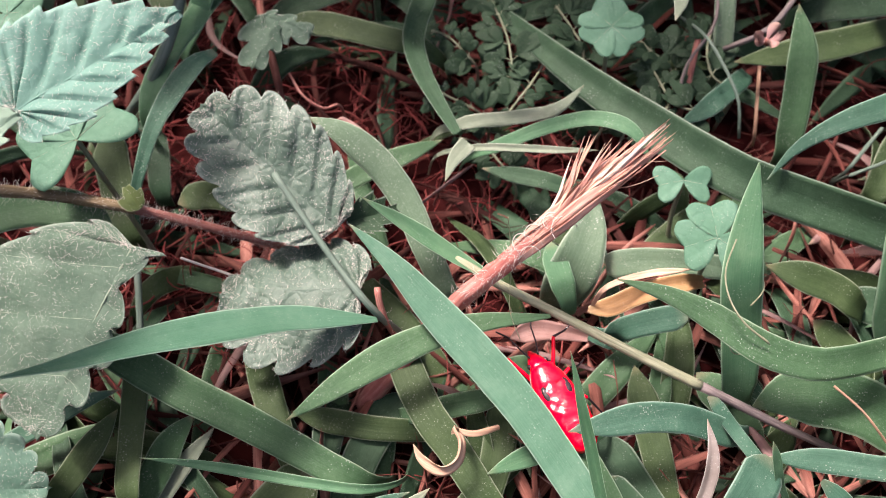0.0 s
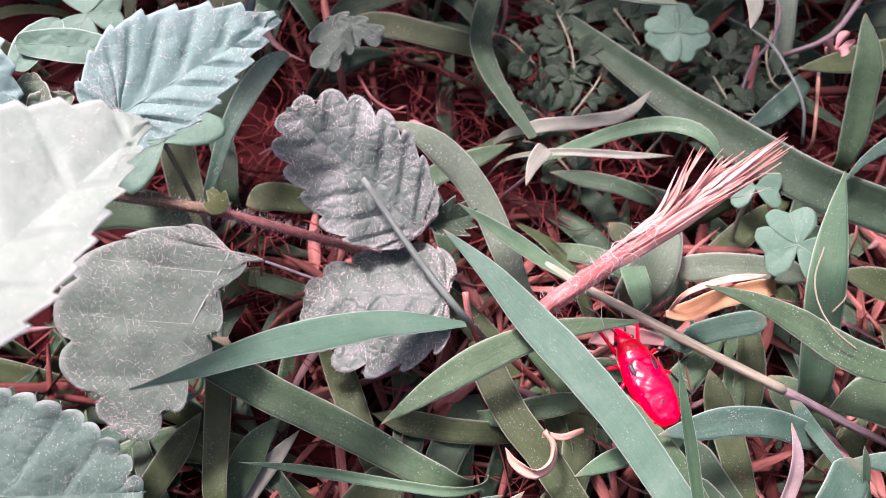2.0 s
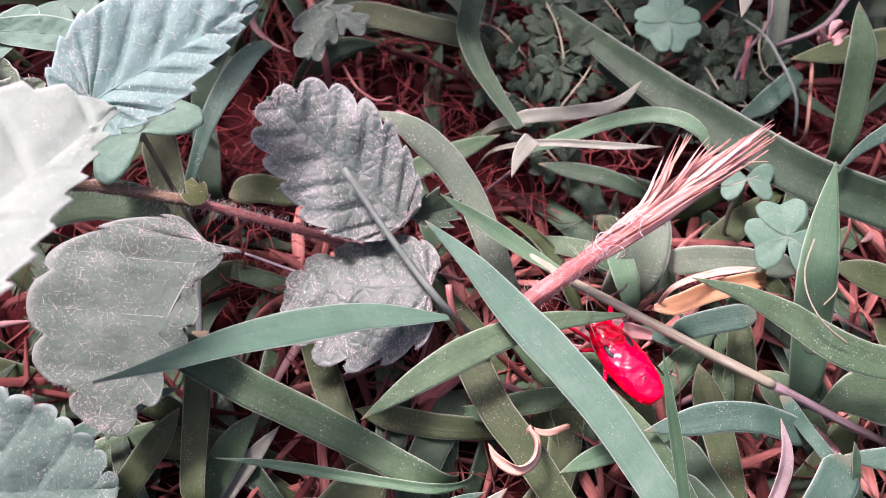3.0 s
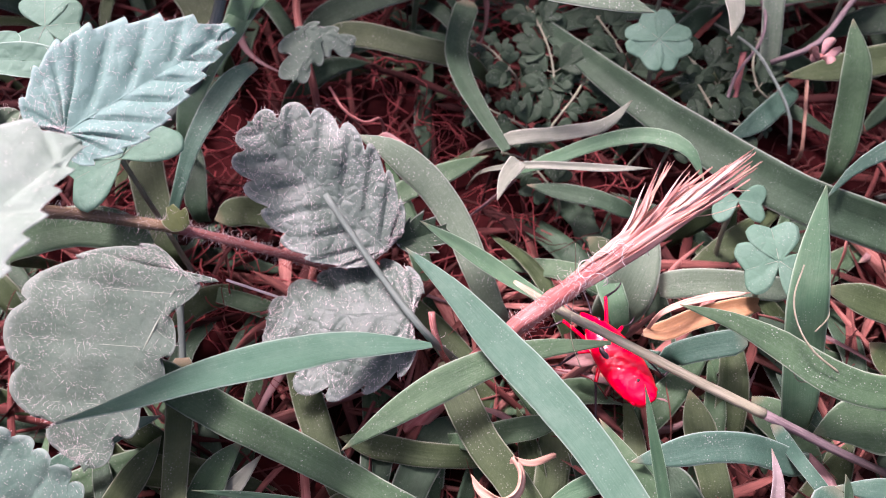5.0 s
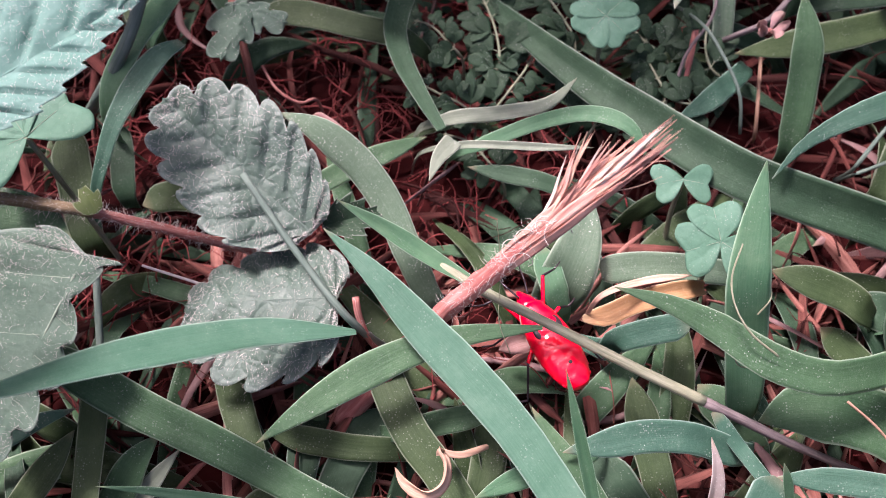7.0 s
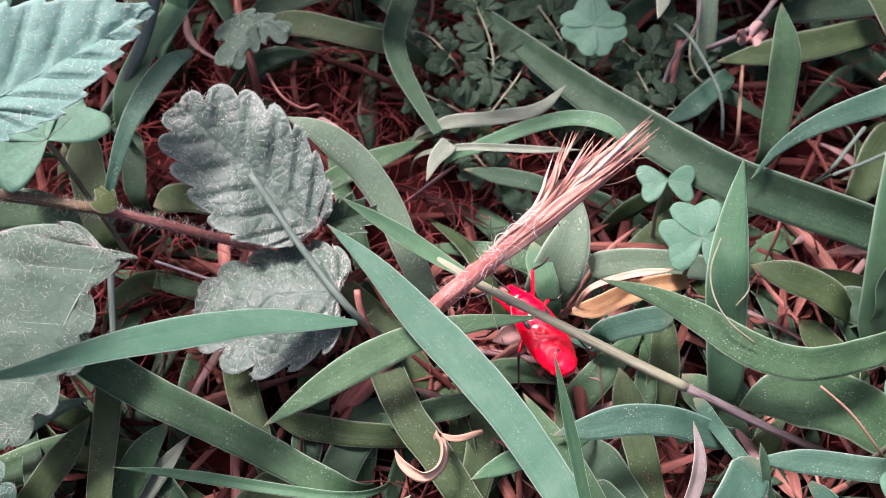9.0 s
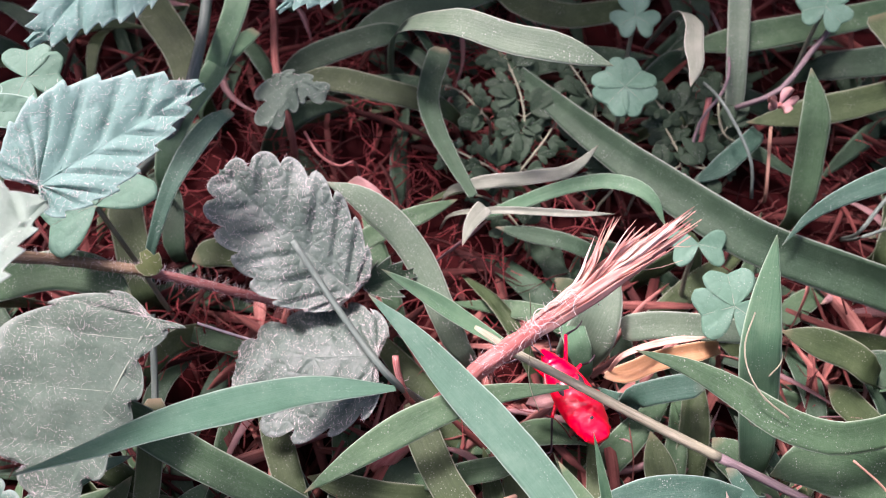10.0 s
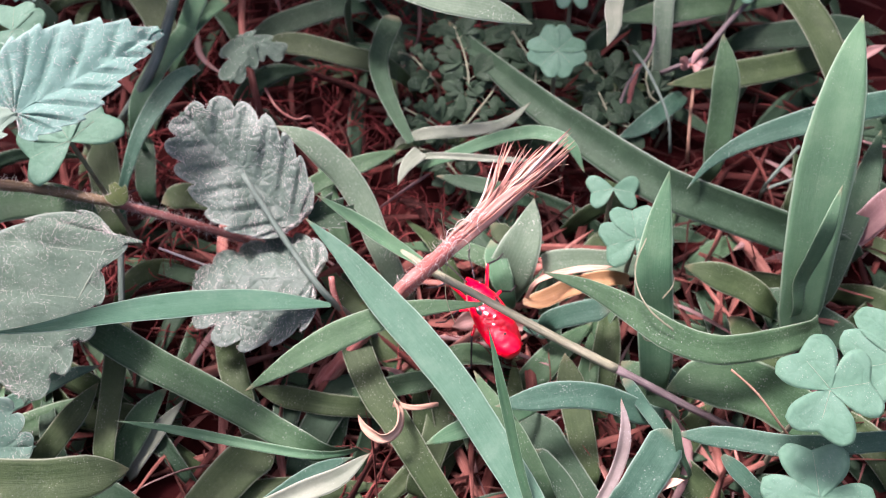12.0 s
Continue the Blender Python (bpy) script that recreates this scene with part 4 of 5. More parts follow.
grass_blade([(24.6, 32.9, 21.5), (23.8, 29.1, 19.5), (23.4, 25.3, 17.0), (24.3, 22.2, 12.5), (25.0, 19.1, 8.5)], 4.0, "broad upright green blade with a sharp tip", FRESH, tip=0.55, fold=0.06)
grass_blade([(4.7, 64.6, 8.0), (9.2, 57.7, 9.5), (14.9, 49.7, 11.0), (21.1, 42.9, 12.0), (27.0, 37.7, 12.5), (33.3, 35.1, 12.0), (39.3, 33.3, 11.0), (45.0, 31.6, 9.5)], 4.7, "long broad grass blade with a lit edge", DARK, tip=0.65, blunt=0.25, base=0.9, fold=0.32, midrib=True, roll=26)

# grass below and left
grass_blade([(-30.2, 22.8, 11.5), (-26.9, 21.0, 12.0), (-21.1, 17.9, 11.5), (-16.5, 15.8, 11.0), (-12.0, 13.7, 10.0), (-7.0, 11.3, 9.0)], 3.5, "dark green broad blade slanting under the others", GREEN, tip=0.2, base=0.5, blunt=0.2)
grass_blade([(-22.4, 12.0, 13.5), (-18.7, 11.8, 12.5), (-14.9, 11.4, 11.5), (-10.2, 10.8, 10.5), (-6.1, 10.5, 9.5)], 1.0, "narrow green blade lying flat with a fine tip", FRESH, fold=0.4)
grass_blade([(-20.5, 16.7, 8.6), (-22.5, 14.9, 7.1), (-24.2, 12.4, 5.3), (-25.9, 9.9, 3.6)], 3.1, "green blade rising from the litter", GREEN, tip=0.5)
grass_blade([(-19.0, 15.7, 7.9), (-20.8, 14.1, 6.4), (-22.6, 12.3, 4.9), (-24.3, 10.2, 3.3)], 1.9, "withered yellowish blade with brown spots", PALE, tip=0.6, fold=0.3)
grass_blade([(-27.3, 17.2, 8.0), (-28.5, 15.2, 7.5), (-30.1, 12.5, 7.0), (-32.0, 9.8, 6.0)], 2.7, "dull green blade leaning over the soil", OLIVE)
grass_blade([(-26.3, 23.5, 9.0), (-26.0, 18.4, 8.0), (-25.8, 14.5, 7.5), (-25.5, 10.7, 7.0)], 2.7, "upright dull green blade in the shade", OLIVE, tip=0.1, blunt=0.5)
grass_blade([(-27.5, 18.9, 8.0), (-30.6, 17.7, 8.0), (-34.0, 15.5, 8.0), (-37.3, 13.9, 7.0)], 1.9, "bluish green blade lying low", TEAL)
grass_blade([(-4.1, 23.1, 9.5), (-2.8, 19.6, 9.5), (-1.1, 16.2, 9.5), (0.9, 13.6, 9.0), (3.5, 9.8, 8.0), (6.3, 6.2, 6.0)], 3.3, "olive green blade running down to the soil", OLIVE, tip=0.15, blunt=0.5)
grass_blade([(-13.1, 17.6, 6.0), (-9.2, 16.7, 6.0), (-5.3, 16.1, 6.0), (-1.2, 16.2, 5.0)], 2.5, "dark green blade lying behind", OLIVE, tip=0.3)
grass_blade([(6.1, 18.6, 8.0), (3.3, 18.0, 8.0), (0.5, 17.6, 7.5), (-1.9, 17.1, 7.0)], 2.3, "green blade in the shade behind", GREEN)
grass_blade([(3.5, 11.7, 9.0), (6.2, 12.8, 9.5), (9.4, 13.8, 10.0), (11.4, 14.3, 10.0)], 2.0, "pale green blade end in the shade", FRESH)
grass_blade([(9.6, 14.2, 12.5), (12.2, 14.6, 13.0), (15.6, 15.2, 13.0), (19.4, 15.2, 12.0), (23.0, 14.6, 10.0)], 2.7, "short green blade with white dust", TEAL, tip=0.35)
grass_blade([(24.4, 12.1, 13.0), (23.2, 10.4, 13.0), (21.7, 8.4, 12.5), (20.2, 6.5, 12.0)], 3.8, "broad green blade with a hairy cut end", TEAL, tip=0.2, blunt=0.3)
grass_blade([(20.6, 15.3, 12.0), (20.9, 12.9, 11.0), (20.5, 10.4, 9.0), (18.9, 7.4, 7.0)], 1.3, "greyish withered spike of grass", GREYDEAD, fold=0.6)
grass_blade([(25.6, 12.8, 10.0), (29.8, 12.3, 11.0), (34.6, 11.4, 12.0), (39.5, 11.7, 12.0), (45.1, 12.6, 11.0)], 2.2, "green blade lying flat beside the clover", TEAL, tip=0.2)
grass_blade([(25.6, 17.2, 9.0), (29.1, 17.9, 10.0), (33.6, 17.0, 10.0), (37.6, 14.8, 9.0), (40.5, 12.0, 8.0)], 5.7, "dull broad blade under the clover", GREEN, tip=0.3)
grass_blade([(-1.0, 10.1, 12.0), (-3.5, 8.1, 12.0), (-6.2, 7.1, 11.5), (-9.4, 5.7, 11.0)], 2.0, "pale curled blade end in front", PALE, fold=0.5)
grass_blade([(-2.5, 10.0, 11.0), (-4.9, 9.1, 11.0), (-7.0, 8.1, 10.5), (-9.3, 6.5, 10.0)], 1.4, "green blade end beside a pale one", TEAL)
grass_blade([(-10.6, 12.3, 7.0), (-12.9, 10.2, 7.0), (-14.7, 8.3, 6.5), (-16.5, 6.0, 6.0)], 4.6, "broad dusty blade in the shade", OLIVE, tip=0.2, blunt=0.3)
grass_blade([(-20.9, 8.4, 12.0), (-24.4, 7.7, 12.0), (-28.6, 7.3, 12.0), (-33.3, 7.5, 12.0)], 4.2, "yellow-green broad blade corner", OLIVE, tip=0.3)
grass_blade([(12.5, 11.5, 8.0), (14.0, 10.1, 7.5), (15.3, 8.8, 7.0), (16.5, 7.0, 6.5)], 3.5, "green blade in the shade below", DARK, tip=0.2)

grass_blade([(7.7, 17.6, 12.0), (9.4, 14.8, 11.5), (11.5, 11.6, 10.5), (13.5, 8.3, 9.0)], 2.6, "pointed green blade behind the upright one", GREEN, tip=0.6)
grass_blade([(23.6, 12.6, 16.0), (24.2, 11.7, 14.5), (24.9, 10.6, 12.5)], 0.8, "short thin pointed blade at the stem's foot", FRESH, fold=0.6)
grass_blade([(29.4, 11.0, 10.0), (31.1, 9.3, 9.5), (33.4, 7.5, 8.0)], 1.7, "bluish blade slanting down into the litter", TEAL, tip=0.3, blunt=0.3)

# grass on the right
grass_blade([(13.6, 25.0, 17.0), (17.5, 23.6, 17.0), (20.8, 21.9, 16.5), (24.1, 19.7, 16.0), (28.0, 18.6, 15.5), (32.1, 19.2, 15.0), (37.9, 21.5, 13.0)], 3.0, "twisted grass blade with a folded white edge", GREEN, tip=0.45, twist=40, roll=-10, wave=0.2)
grass_blade([(41.7, 45.5, 28.0), (39.9, 40.9, 27.0), (38.9, 36.5, 24.0), (38.5, 32.6, 20.0), (38.6, 28.5, 15.0), (39.4, 24.9, 9.0)], 6.0, "tall broad grass blade standing over the rest", FRESH, tip=0.5, fold=0.12, midrib=True)
grass_blade([(38.5, 30.6, 23.0), (37.9, 28.4, 21.0), (38.0, 27.3, 17.0), (38.2, 26.5, 13.0)], 1.8, "narrow blade leaning on the tall one", FRESH)
grass_blade([(28.8, 36.2, 14.0), (30.9, 38.1, 16.0), (34.3, 39.4, 18.0), (39.7, 40.9, 19.0), (45.0, 42.6, 19.0), (52.6, 45.8, 17.0)], 3.0, "long blade arching across the litter", TEAL, tip=0.6, fold=0.12)
grass_blade([(20.4, 24.0, 12.0), (17.7, 23.9, 11.0), (15.3, 23.7, 9.5), (14.8, 23.9, 7.0)], 2.5, "short blue-green blade with a rounded end", TEAL, tip=0.15, blunt=0.35)
grass_blade([(13.8, 35.7, 12.5), (13.2, 32.8, 12.0), (12.1, 30.1, 11.0), (11.2, 28.6, 8.5), (10.8, 28.4, 5.0), (10.4, 29.1, -1.5)], 5.2, "pointed ovate pale green blade", DUSTY, tip=0.4, base=0.12, root=False)
grass_blade([(9.5, 31.7, 11.0), (10.0, 29.7, 10.5), (10.7, 27.8, 9.5)], 2.6, "pale green blade beside it", FRESH)
grass_blade([(14.8, 30.2, 9.0), (18.0, 30.6, 9.0), (21.2, 30.5, 9.0), (25.9, 30.4, 8.0)], 2.9, "pale streaked blade lying behind", DUSTY, tip=0.1, blunt=0.7)
grass_blade([(12.6, 25.4, 10.0), (14.5, 25.5, 10.5), (16.7, 26.2, 11.5), (19.9, 26.5, 13.0)], 2.0, "ochre dead leaf rolled to a point", OCHRE, tip=0.25, blunt=0.3, fold=0.5)
grass_blade([(28.4, 29.2, 11.0), (31.0, 28.3, 11.0), (34.4, 27.4, 10.0), (36.3, 26.4, 9.0)], 3.3, "dull green blade under the twisted one", OLIVE)
grass_blade([(23.6, 22.2, 9.0), (25.3, 20.6, 8.0), (27.0, 19.0, 7.0)], 1.4, "thin pale stalk blade in the shade", TEAL)
grass_blade([(21.1, 17.2, 12.0), (22.8, 14.9, 11.0), (25.2, 11.7, 10.0)], 1.3, "narrow pale blade slanting down", TEAL, tip=0.2, blunt=0.5)
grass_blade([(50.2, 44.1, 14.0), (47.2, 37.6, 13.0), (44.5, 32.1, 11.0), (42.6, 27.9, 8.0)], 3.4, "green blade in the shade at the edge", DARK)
grass_blade([(50.7, 37.7, 14.0), (48.2, 34.9, 13.0), (46.7, 33.8, 11.0), (45.2, 33.3, 9.0)], 3.4, "lilac withered blade at the edge", PURPLE)

# grass behind
grass_blade([(-1.7, 61.7, 12.0), (-3.0, 55.2, 12.0), (-2.2, 50.3, 12.5), (-0.4, 45.2, 13.5), (1.3, 40.9, 14.5)], 2.9, "narrow bent green blade", DARK, tip=0.05, blunt=0.5, base=0.35, root=False, fold=0.3)
grass_blade([(0.2, 35.4, 15.0), (1.0, 37.7, 15.0), (2.3, 39.8, 14.5)], 1.9, "pale folded end of a bent blade", PALE, tip=0.95, root=False)
grass_blade([(14.2, 39.4, 14.0), (10.4, 39.4, 14.0), (6.8, 39.6, 14.0), (3.0, 40.0, 13.5)], 0.8, "thin whitish blade seen on edge", PALE, fold=0.6)
grass_blade([(-17.2, 59.2, 10.0), (-12.3, 58.7, 10.0), (-7.4, 57.2, 10.0), (-2.3, 55.4, 10.0)], 3.2, "green blade lying at the back", OLIVE, tip=0.2)
grass_blade([(19.0, 38.7, 13.0), (17.4, 41.2, 14.5), (14.1, 43.0, 14.0), (9.9, 43.5, 12.0), (5.2, 42.7, 10.0)], 1.7, "drooping narrow green grass blade", FRESH, tip=0.3)
grass_blade([(14.0, 48.7, 12.0), (11.3, 45.9, 12.0), (8.0, 45.2, 11.5), (2.2, 44.8, 11.0)], 1.6, "pale papery dead blade", PALE, tip=0.5, wave=0.4)
grass_blade([(-22.0, 50.2, 15.0), (-23.4, 48.4, 15.5), (-25.0, 45.8, 15.0), (-26.7, 42.2, 14.0), (-28.0, 39.2, 12.0), (-29.3, 36.8, 9.0), (-30.4, 35.5, 3.0), (-30.8, 35.2, -1.5)], 2.5, "bluish green bent blade narrowing downward", TEAL, tip=0.15, blunt=0.4, base=0.5, above=0.25, root=False, fold=0.2)
grass_blade([(-22.0, 64.0, 12.0), (-24.0, 60.1, 13.0), (-25.3, 54.8, 14.0), (-26.7, 51.6, 14.0), (-28.2, 46.3, 13.0)], 2.9, "light green blade behind the leaves", FRESH, tip=0.3, blunt=0.5)
grass_blade([(-27.9, 30.7, 14.0), (-30.7, 32.4, 14.5), (-34.4, 32.8, 15.0), (-38.5, 31.6, 15.0)], 4.0, "broad dark blade under the hairy leaf", GREEN, tip=0.4)
grass_blade([(-0.0, 43.5, 10.0), (-3.7, 41.7, 10.0), (-7.6, 40.0, 9.5), (-11.4, 38.3, 8.0)], 2.4, "green blade lying across the hollow", GREEN)
grass_blade([(3.8, 41.5, 8.0), (7.2, 40.7, 8.0), (10.5, 39.9, 8.0), (13.2, 39.3, 7.0)], 2.0, "grey-green blade in the hollow", DARK)
grass_blade([(29.4, 51.7, 12.0), (34.6, 52.7, 12.0), (40.6, 54.1, 12.0), (47.4, 56.9, 11.0)], 3.6, "broad green blade at the back", OLIVE)
grass_blade([(34.5, 54.5, 17.0), (34.8, 50.7, 15.0), (34.9, 47.8, 12.0), (34.6, 44.6, 9.0)], 3.5, "upright green blade at the back", GREEN)
grass_blade([(44.0, 62.9, 16.0), (45.4, 57.5, 16.0), (46.7, 53.4, 15.0), (48.1, 50.4, 13.0)], 4.3, "broad olive blade at the back", OLIVE, tip=0.1, blunt=0.6)
grass_blade([(12.9, 48.0, 24.0), (8.4, 48.9, 25.0), (4.1, 50.0, 25.0), (-1.0, 53.0, 24.0)], 3.2, "overhanging green blade with a white tip", DUSTY, tip=0.4)
grass_blade([(20.9, 49.3, 20.0), (21.8, 51.9, 20.0), (22.0, 54.4, 20.0), (22.9, 58.5, 19.0)], 2.1, "small pale hanging grass tip", PALE, tip=0.5)
grass_blade([(58.7, 63.4, 9.0), (54.2, 64.2, 9.0), (48.3, 63.1, 9.0), (42.4, 63.0, 8.0)], 4.2, "green blade at the far edge", DARK)
grass_blade([(-20.1, 58.7, 8.0), (-17.9, 62.6, 8.0), (-13.3, 65.6, 8.0), (-7.7, 67.8, 8.0)], 3.6, "dark blade at the back", DARK)

# dull blades deep in the shade, which DARK puts into the green
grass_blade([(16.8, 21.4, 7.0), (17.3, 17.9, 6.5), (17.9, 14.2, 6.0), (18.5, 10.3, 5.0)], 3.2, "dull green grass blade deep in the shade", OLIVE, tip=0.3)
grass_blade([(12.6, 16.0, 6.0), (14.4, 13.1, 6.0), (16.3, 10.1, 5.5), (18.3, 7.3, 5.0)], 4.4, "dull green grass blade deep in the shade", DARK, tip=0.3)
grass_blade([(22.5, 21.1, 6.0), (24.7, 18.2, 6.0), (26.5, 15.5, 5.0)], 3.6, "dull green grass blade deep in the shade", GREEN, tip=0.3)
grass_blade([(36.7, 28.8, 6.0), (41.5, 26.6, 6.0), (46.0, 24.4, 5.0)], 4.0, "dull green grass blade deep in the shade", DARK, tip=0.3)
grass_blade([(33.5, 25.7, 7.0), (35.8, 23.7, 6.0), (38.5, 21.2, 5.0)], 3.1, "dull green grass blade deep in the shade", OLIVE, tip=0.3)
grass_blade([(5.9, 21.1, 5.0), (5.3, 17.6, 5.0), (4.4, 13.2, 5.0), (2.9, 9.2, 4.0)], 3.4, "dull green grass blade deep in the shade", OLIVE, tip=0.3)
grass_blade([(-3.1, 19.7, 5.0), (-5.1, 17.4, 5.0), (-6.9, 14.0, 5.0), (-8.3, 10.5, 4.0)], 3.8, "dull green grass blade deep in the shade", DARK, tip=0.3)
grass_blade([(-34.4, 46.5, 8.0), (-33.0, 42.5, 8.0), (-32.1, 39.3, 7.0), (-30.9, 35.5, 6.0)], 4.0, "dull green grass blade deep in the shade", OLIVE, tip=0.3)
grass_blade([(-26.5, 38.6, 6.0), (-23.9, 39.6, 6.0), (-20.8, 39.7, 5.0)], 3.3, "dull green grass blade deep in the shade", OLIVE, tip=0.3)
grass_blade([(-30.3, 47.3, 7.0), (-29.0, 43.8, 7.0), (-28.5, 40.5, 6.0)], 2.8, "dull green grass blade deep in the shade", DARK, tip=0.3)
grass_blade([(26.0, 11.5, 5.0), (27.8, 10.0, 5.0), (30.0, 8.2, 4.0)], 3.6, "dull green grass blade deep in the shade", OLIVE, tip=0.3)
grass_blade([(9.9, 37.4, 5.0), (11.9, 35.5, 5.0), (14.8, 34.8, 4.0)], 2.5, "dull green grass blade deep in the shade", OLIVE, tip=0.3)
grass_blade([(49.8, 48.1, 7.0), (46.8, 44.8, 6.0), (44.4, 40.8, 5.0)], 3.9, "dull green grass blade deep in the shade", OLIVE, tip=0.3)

# toothed leaves
compound = tagged(new("compound_leaf"), "dusty dark green compound leaf of toothed hairy leaflets", "leaf")
compound.location = [c * MM for c in (-8.2, 30.7, 14.5)]
bpy.context.view_layer.update()
toothed_leaf((-8.9, 30.6, 15.0), (-20.2, 39.5, 20.5), ((0.16, 0.02), (0.29, 0.24), (0.34, 0.52), (0.26, 0.84)), ((0.17, 0.05), (0.33, 0.32), (0.29, 0.64), (0.19, 0.90)), "upper toothed leaflet with a dusty skin", DARKLEAF, parent=compound, name="leaflet", veins=8, tooth=0.065, crenate=True, lean=0.85, quilt=0.22, fold=0.18, droop=0.03, hairs=2400, hair_length=0.36, hair_width=0.011, roll=2, vein=GREYSTEM)
toothed_leaf((-6.7, 25.2, 15.0), (-19.1, 25.9, 12.5), ((0.25, -0.02), (0.42, 0.28), (0.36, 0.60), (0.20, 0.92)), ((0.30, 0.0), (0.46, 0.26), (0.50, 0.60), (0.26, 0.94)), "lower broad toothed leaflet", DARKLEAF, parent=compound, name="leaflet", veins=7, tooth=0.10, crenate=True, lean=0.7, quilt=0.30, fold=-0.20, face=(-0.2, 0.0, 1.0), hairs=2400, hair_length=0.36, hair_width=0.011, vein=GREYSTEM)
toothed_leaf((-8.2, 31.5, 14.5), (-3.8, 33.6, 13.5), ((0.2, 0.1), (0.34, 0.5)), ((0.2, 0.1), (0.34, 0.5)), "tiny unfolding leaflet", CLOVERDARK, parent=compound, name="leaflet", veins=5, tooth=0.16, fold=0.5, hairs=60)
toothed_leaf((-29.9, 32.7, 28.0), (-19.4, 41.3, 29.0), ((0.18, -0.04), (0.26, 0.22), (0.22, 0.48), (0.11, 0.78)), ((0.17, -0.12), (0.33, 0.05), (0.40, 0.32), (0.26, 0.70)), "large light green toothed leaf with sunken veins", LIGHTLEAF, veins=9, teeth=1, tooth=0.042, lean=1.5, quilt=0.30, fold=0.10, droop=0.03, hairs=2000, hair_length=0.34, hair_width=0.009, ripple=0.7)
toothed_leaf((-30.4, 10.8, 41.0), (-24.5, 27.0, 35.0), ((0.17, -0.02), (0.21, 0.20), (0.19, 0.40), (0.11, 0.70)), ((0.25, 0.08), (0.38, 0.44), (0.36, 0.72), (0.19, 0.94)), "whitish green toothed leaf held up to the light", WHITELEAF, veins=6, teeth=2, tooth=0.03, quilt=0.16, hairs=250, hair_width=0.007, side_veins=False, ripple=0.4, droop=0.03)
toothed_leaf((-23.0, 25.8, 21.0), (-30.4, 13.0, 14.0), ((0.20, -0.03), (0.50, 0.20), (0.62, 0.47), (0.47, 0.82)), ((0.15, -0.03), (0.05, 0.13), (0.13, 0.42), (0.09, 0.80)), "grey-green hairy leaf hanging down", GREYLEAF, veins=6, tooth=0.085, crenate=True, lean=0.5, quilt=0.14, fold=-0.05, ripple=0.8, hairs=2400, hair_length=0.5, hair_width=0.006, vein=VEIN, rib_size=0.8)
toothed_leaf((-49.2, 9.4, 13.0), (-29.5, 10.0, 12.0), ((0.25, 0.03), (0.40, 0.38), (0.35, 0.66), (0.20, 0.88)), ((0.25, 0.03), (0.40, 0.38), (0.35, 0.66), (0.20, 0.88)), "grey-green toothed leaf lying low", LOWLEAF, veins=8, teeth=2, tooth=0.028, crenate=True, quilt=0.08, hairs=1900, hair_length=0.26)
toothed_leaf((-16.0, 54.2, 16.0), (-18.3, 48.2, 15.0), ((0.30, 0.05), (0.44, 0.36), (0.26, 0.82)), ((0.12, 0.05), (0.20, 0.46), (0.12, 0.80)), "small drooping lobed leaf on a red stalk", GREYLEAF, veins=3, tooth=0.24, crenate=True, quilt=0.35, fold=-0.3, hairs=120)
toothed_leaf((-17.6, 54.0, 16.0), (-12.6, 52.3, 15.5), ((0.16, 0.05), (0.30, 0.45), (0.24, 0.80)), ((0.10, 0.05), (0.16, 0.45), (0.14, 0.80)), "small drooping lobed leaf on a red stalk", GREYLEAF, veins=3, tooth=0.26, crenate=True, quilt=0.35, fold=-0.2, hairs=80)
toothed_leaf((-44.4, 36.7, 31.0), (-36.6, 33.2, 29.0), ((0.3, 0.05), (0.45, 0.45), (0.22, 0.85)), ((0.3, 0.05), (0.45, 0.45), (0.22, 0.85)), "light hairy leaf at the edge", LIGHTLEAF, veins=7, tooth=0.06, quilt=0.2, hairs=160)
for tip, wide in (((-36.6, 36.1, 28.5), 0.42), ((-33.8, 35.0, 27.5), 0.46)):
    toothed_leaf((-36.0, 32.5, 27.0), tip, ((0.3, 0.1), (wide, 0.45), (0.2, 0.85)), ((0.3, 0.1), (wide, 0.45), (0.2, 0.85)), "olive-green hairy bract of an opening bud", LEAF, name="bud_bract", veins=4, tooth=0.03, fold=0.5, quilt=0.12, hairs=60)
toothed_leaf((-25.6, 32.2, 15.5), (-26.8, 34.0, 16.5), ((0.3, 0.1), (0.45, 0.5)), ((0.3, 0.1), (0.45, 0.5)), "green toothed bract on the runner", OLIVELEAF, name="bract", veins=3, tooth=0.14, fold=0.5, hairs=30)
for foot, tip, wide in (((-41.7, 42.9, 24.0), (-33.0, 43.2, 23.0), 0.17), ((-41.6, 40.9, 23.0), (-39.5, 46.8, 23.0), 0.26)):
    toothed_leaf(foot, tip, ((0.6 * wide, 0.08), (wide, 0.5), (0.6 * wide, 0.88)), ((0.6 * wide, 0.08), (wide, 0.5), (0.6 * wide, 0.88)), "smooth oval green leaf behind the toothed leaf", CLOVER, name="oval_leaf", veins=5, tooth=0.0, quilt=0.03, hairs=0, side_veins=False)
toothed_leaf((-25.5, 61.8, 28.0), (-35.3, 47.3, 27.0), ((0.2, 0.0), (0.30, 0.3), (0.24, 0.65)), ((0.2, 0.0), (0.30, 0.3), (0.24, 0.65)), "light green toothed leaf above the other", LIGHTLEAF, veins=8, teeth=2, tooth=0.036, lean=1.4, quilt=0.3, hairs=700)
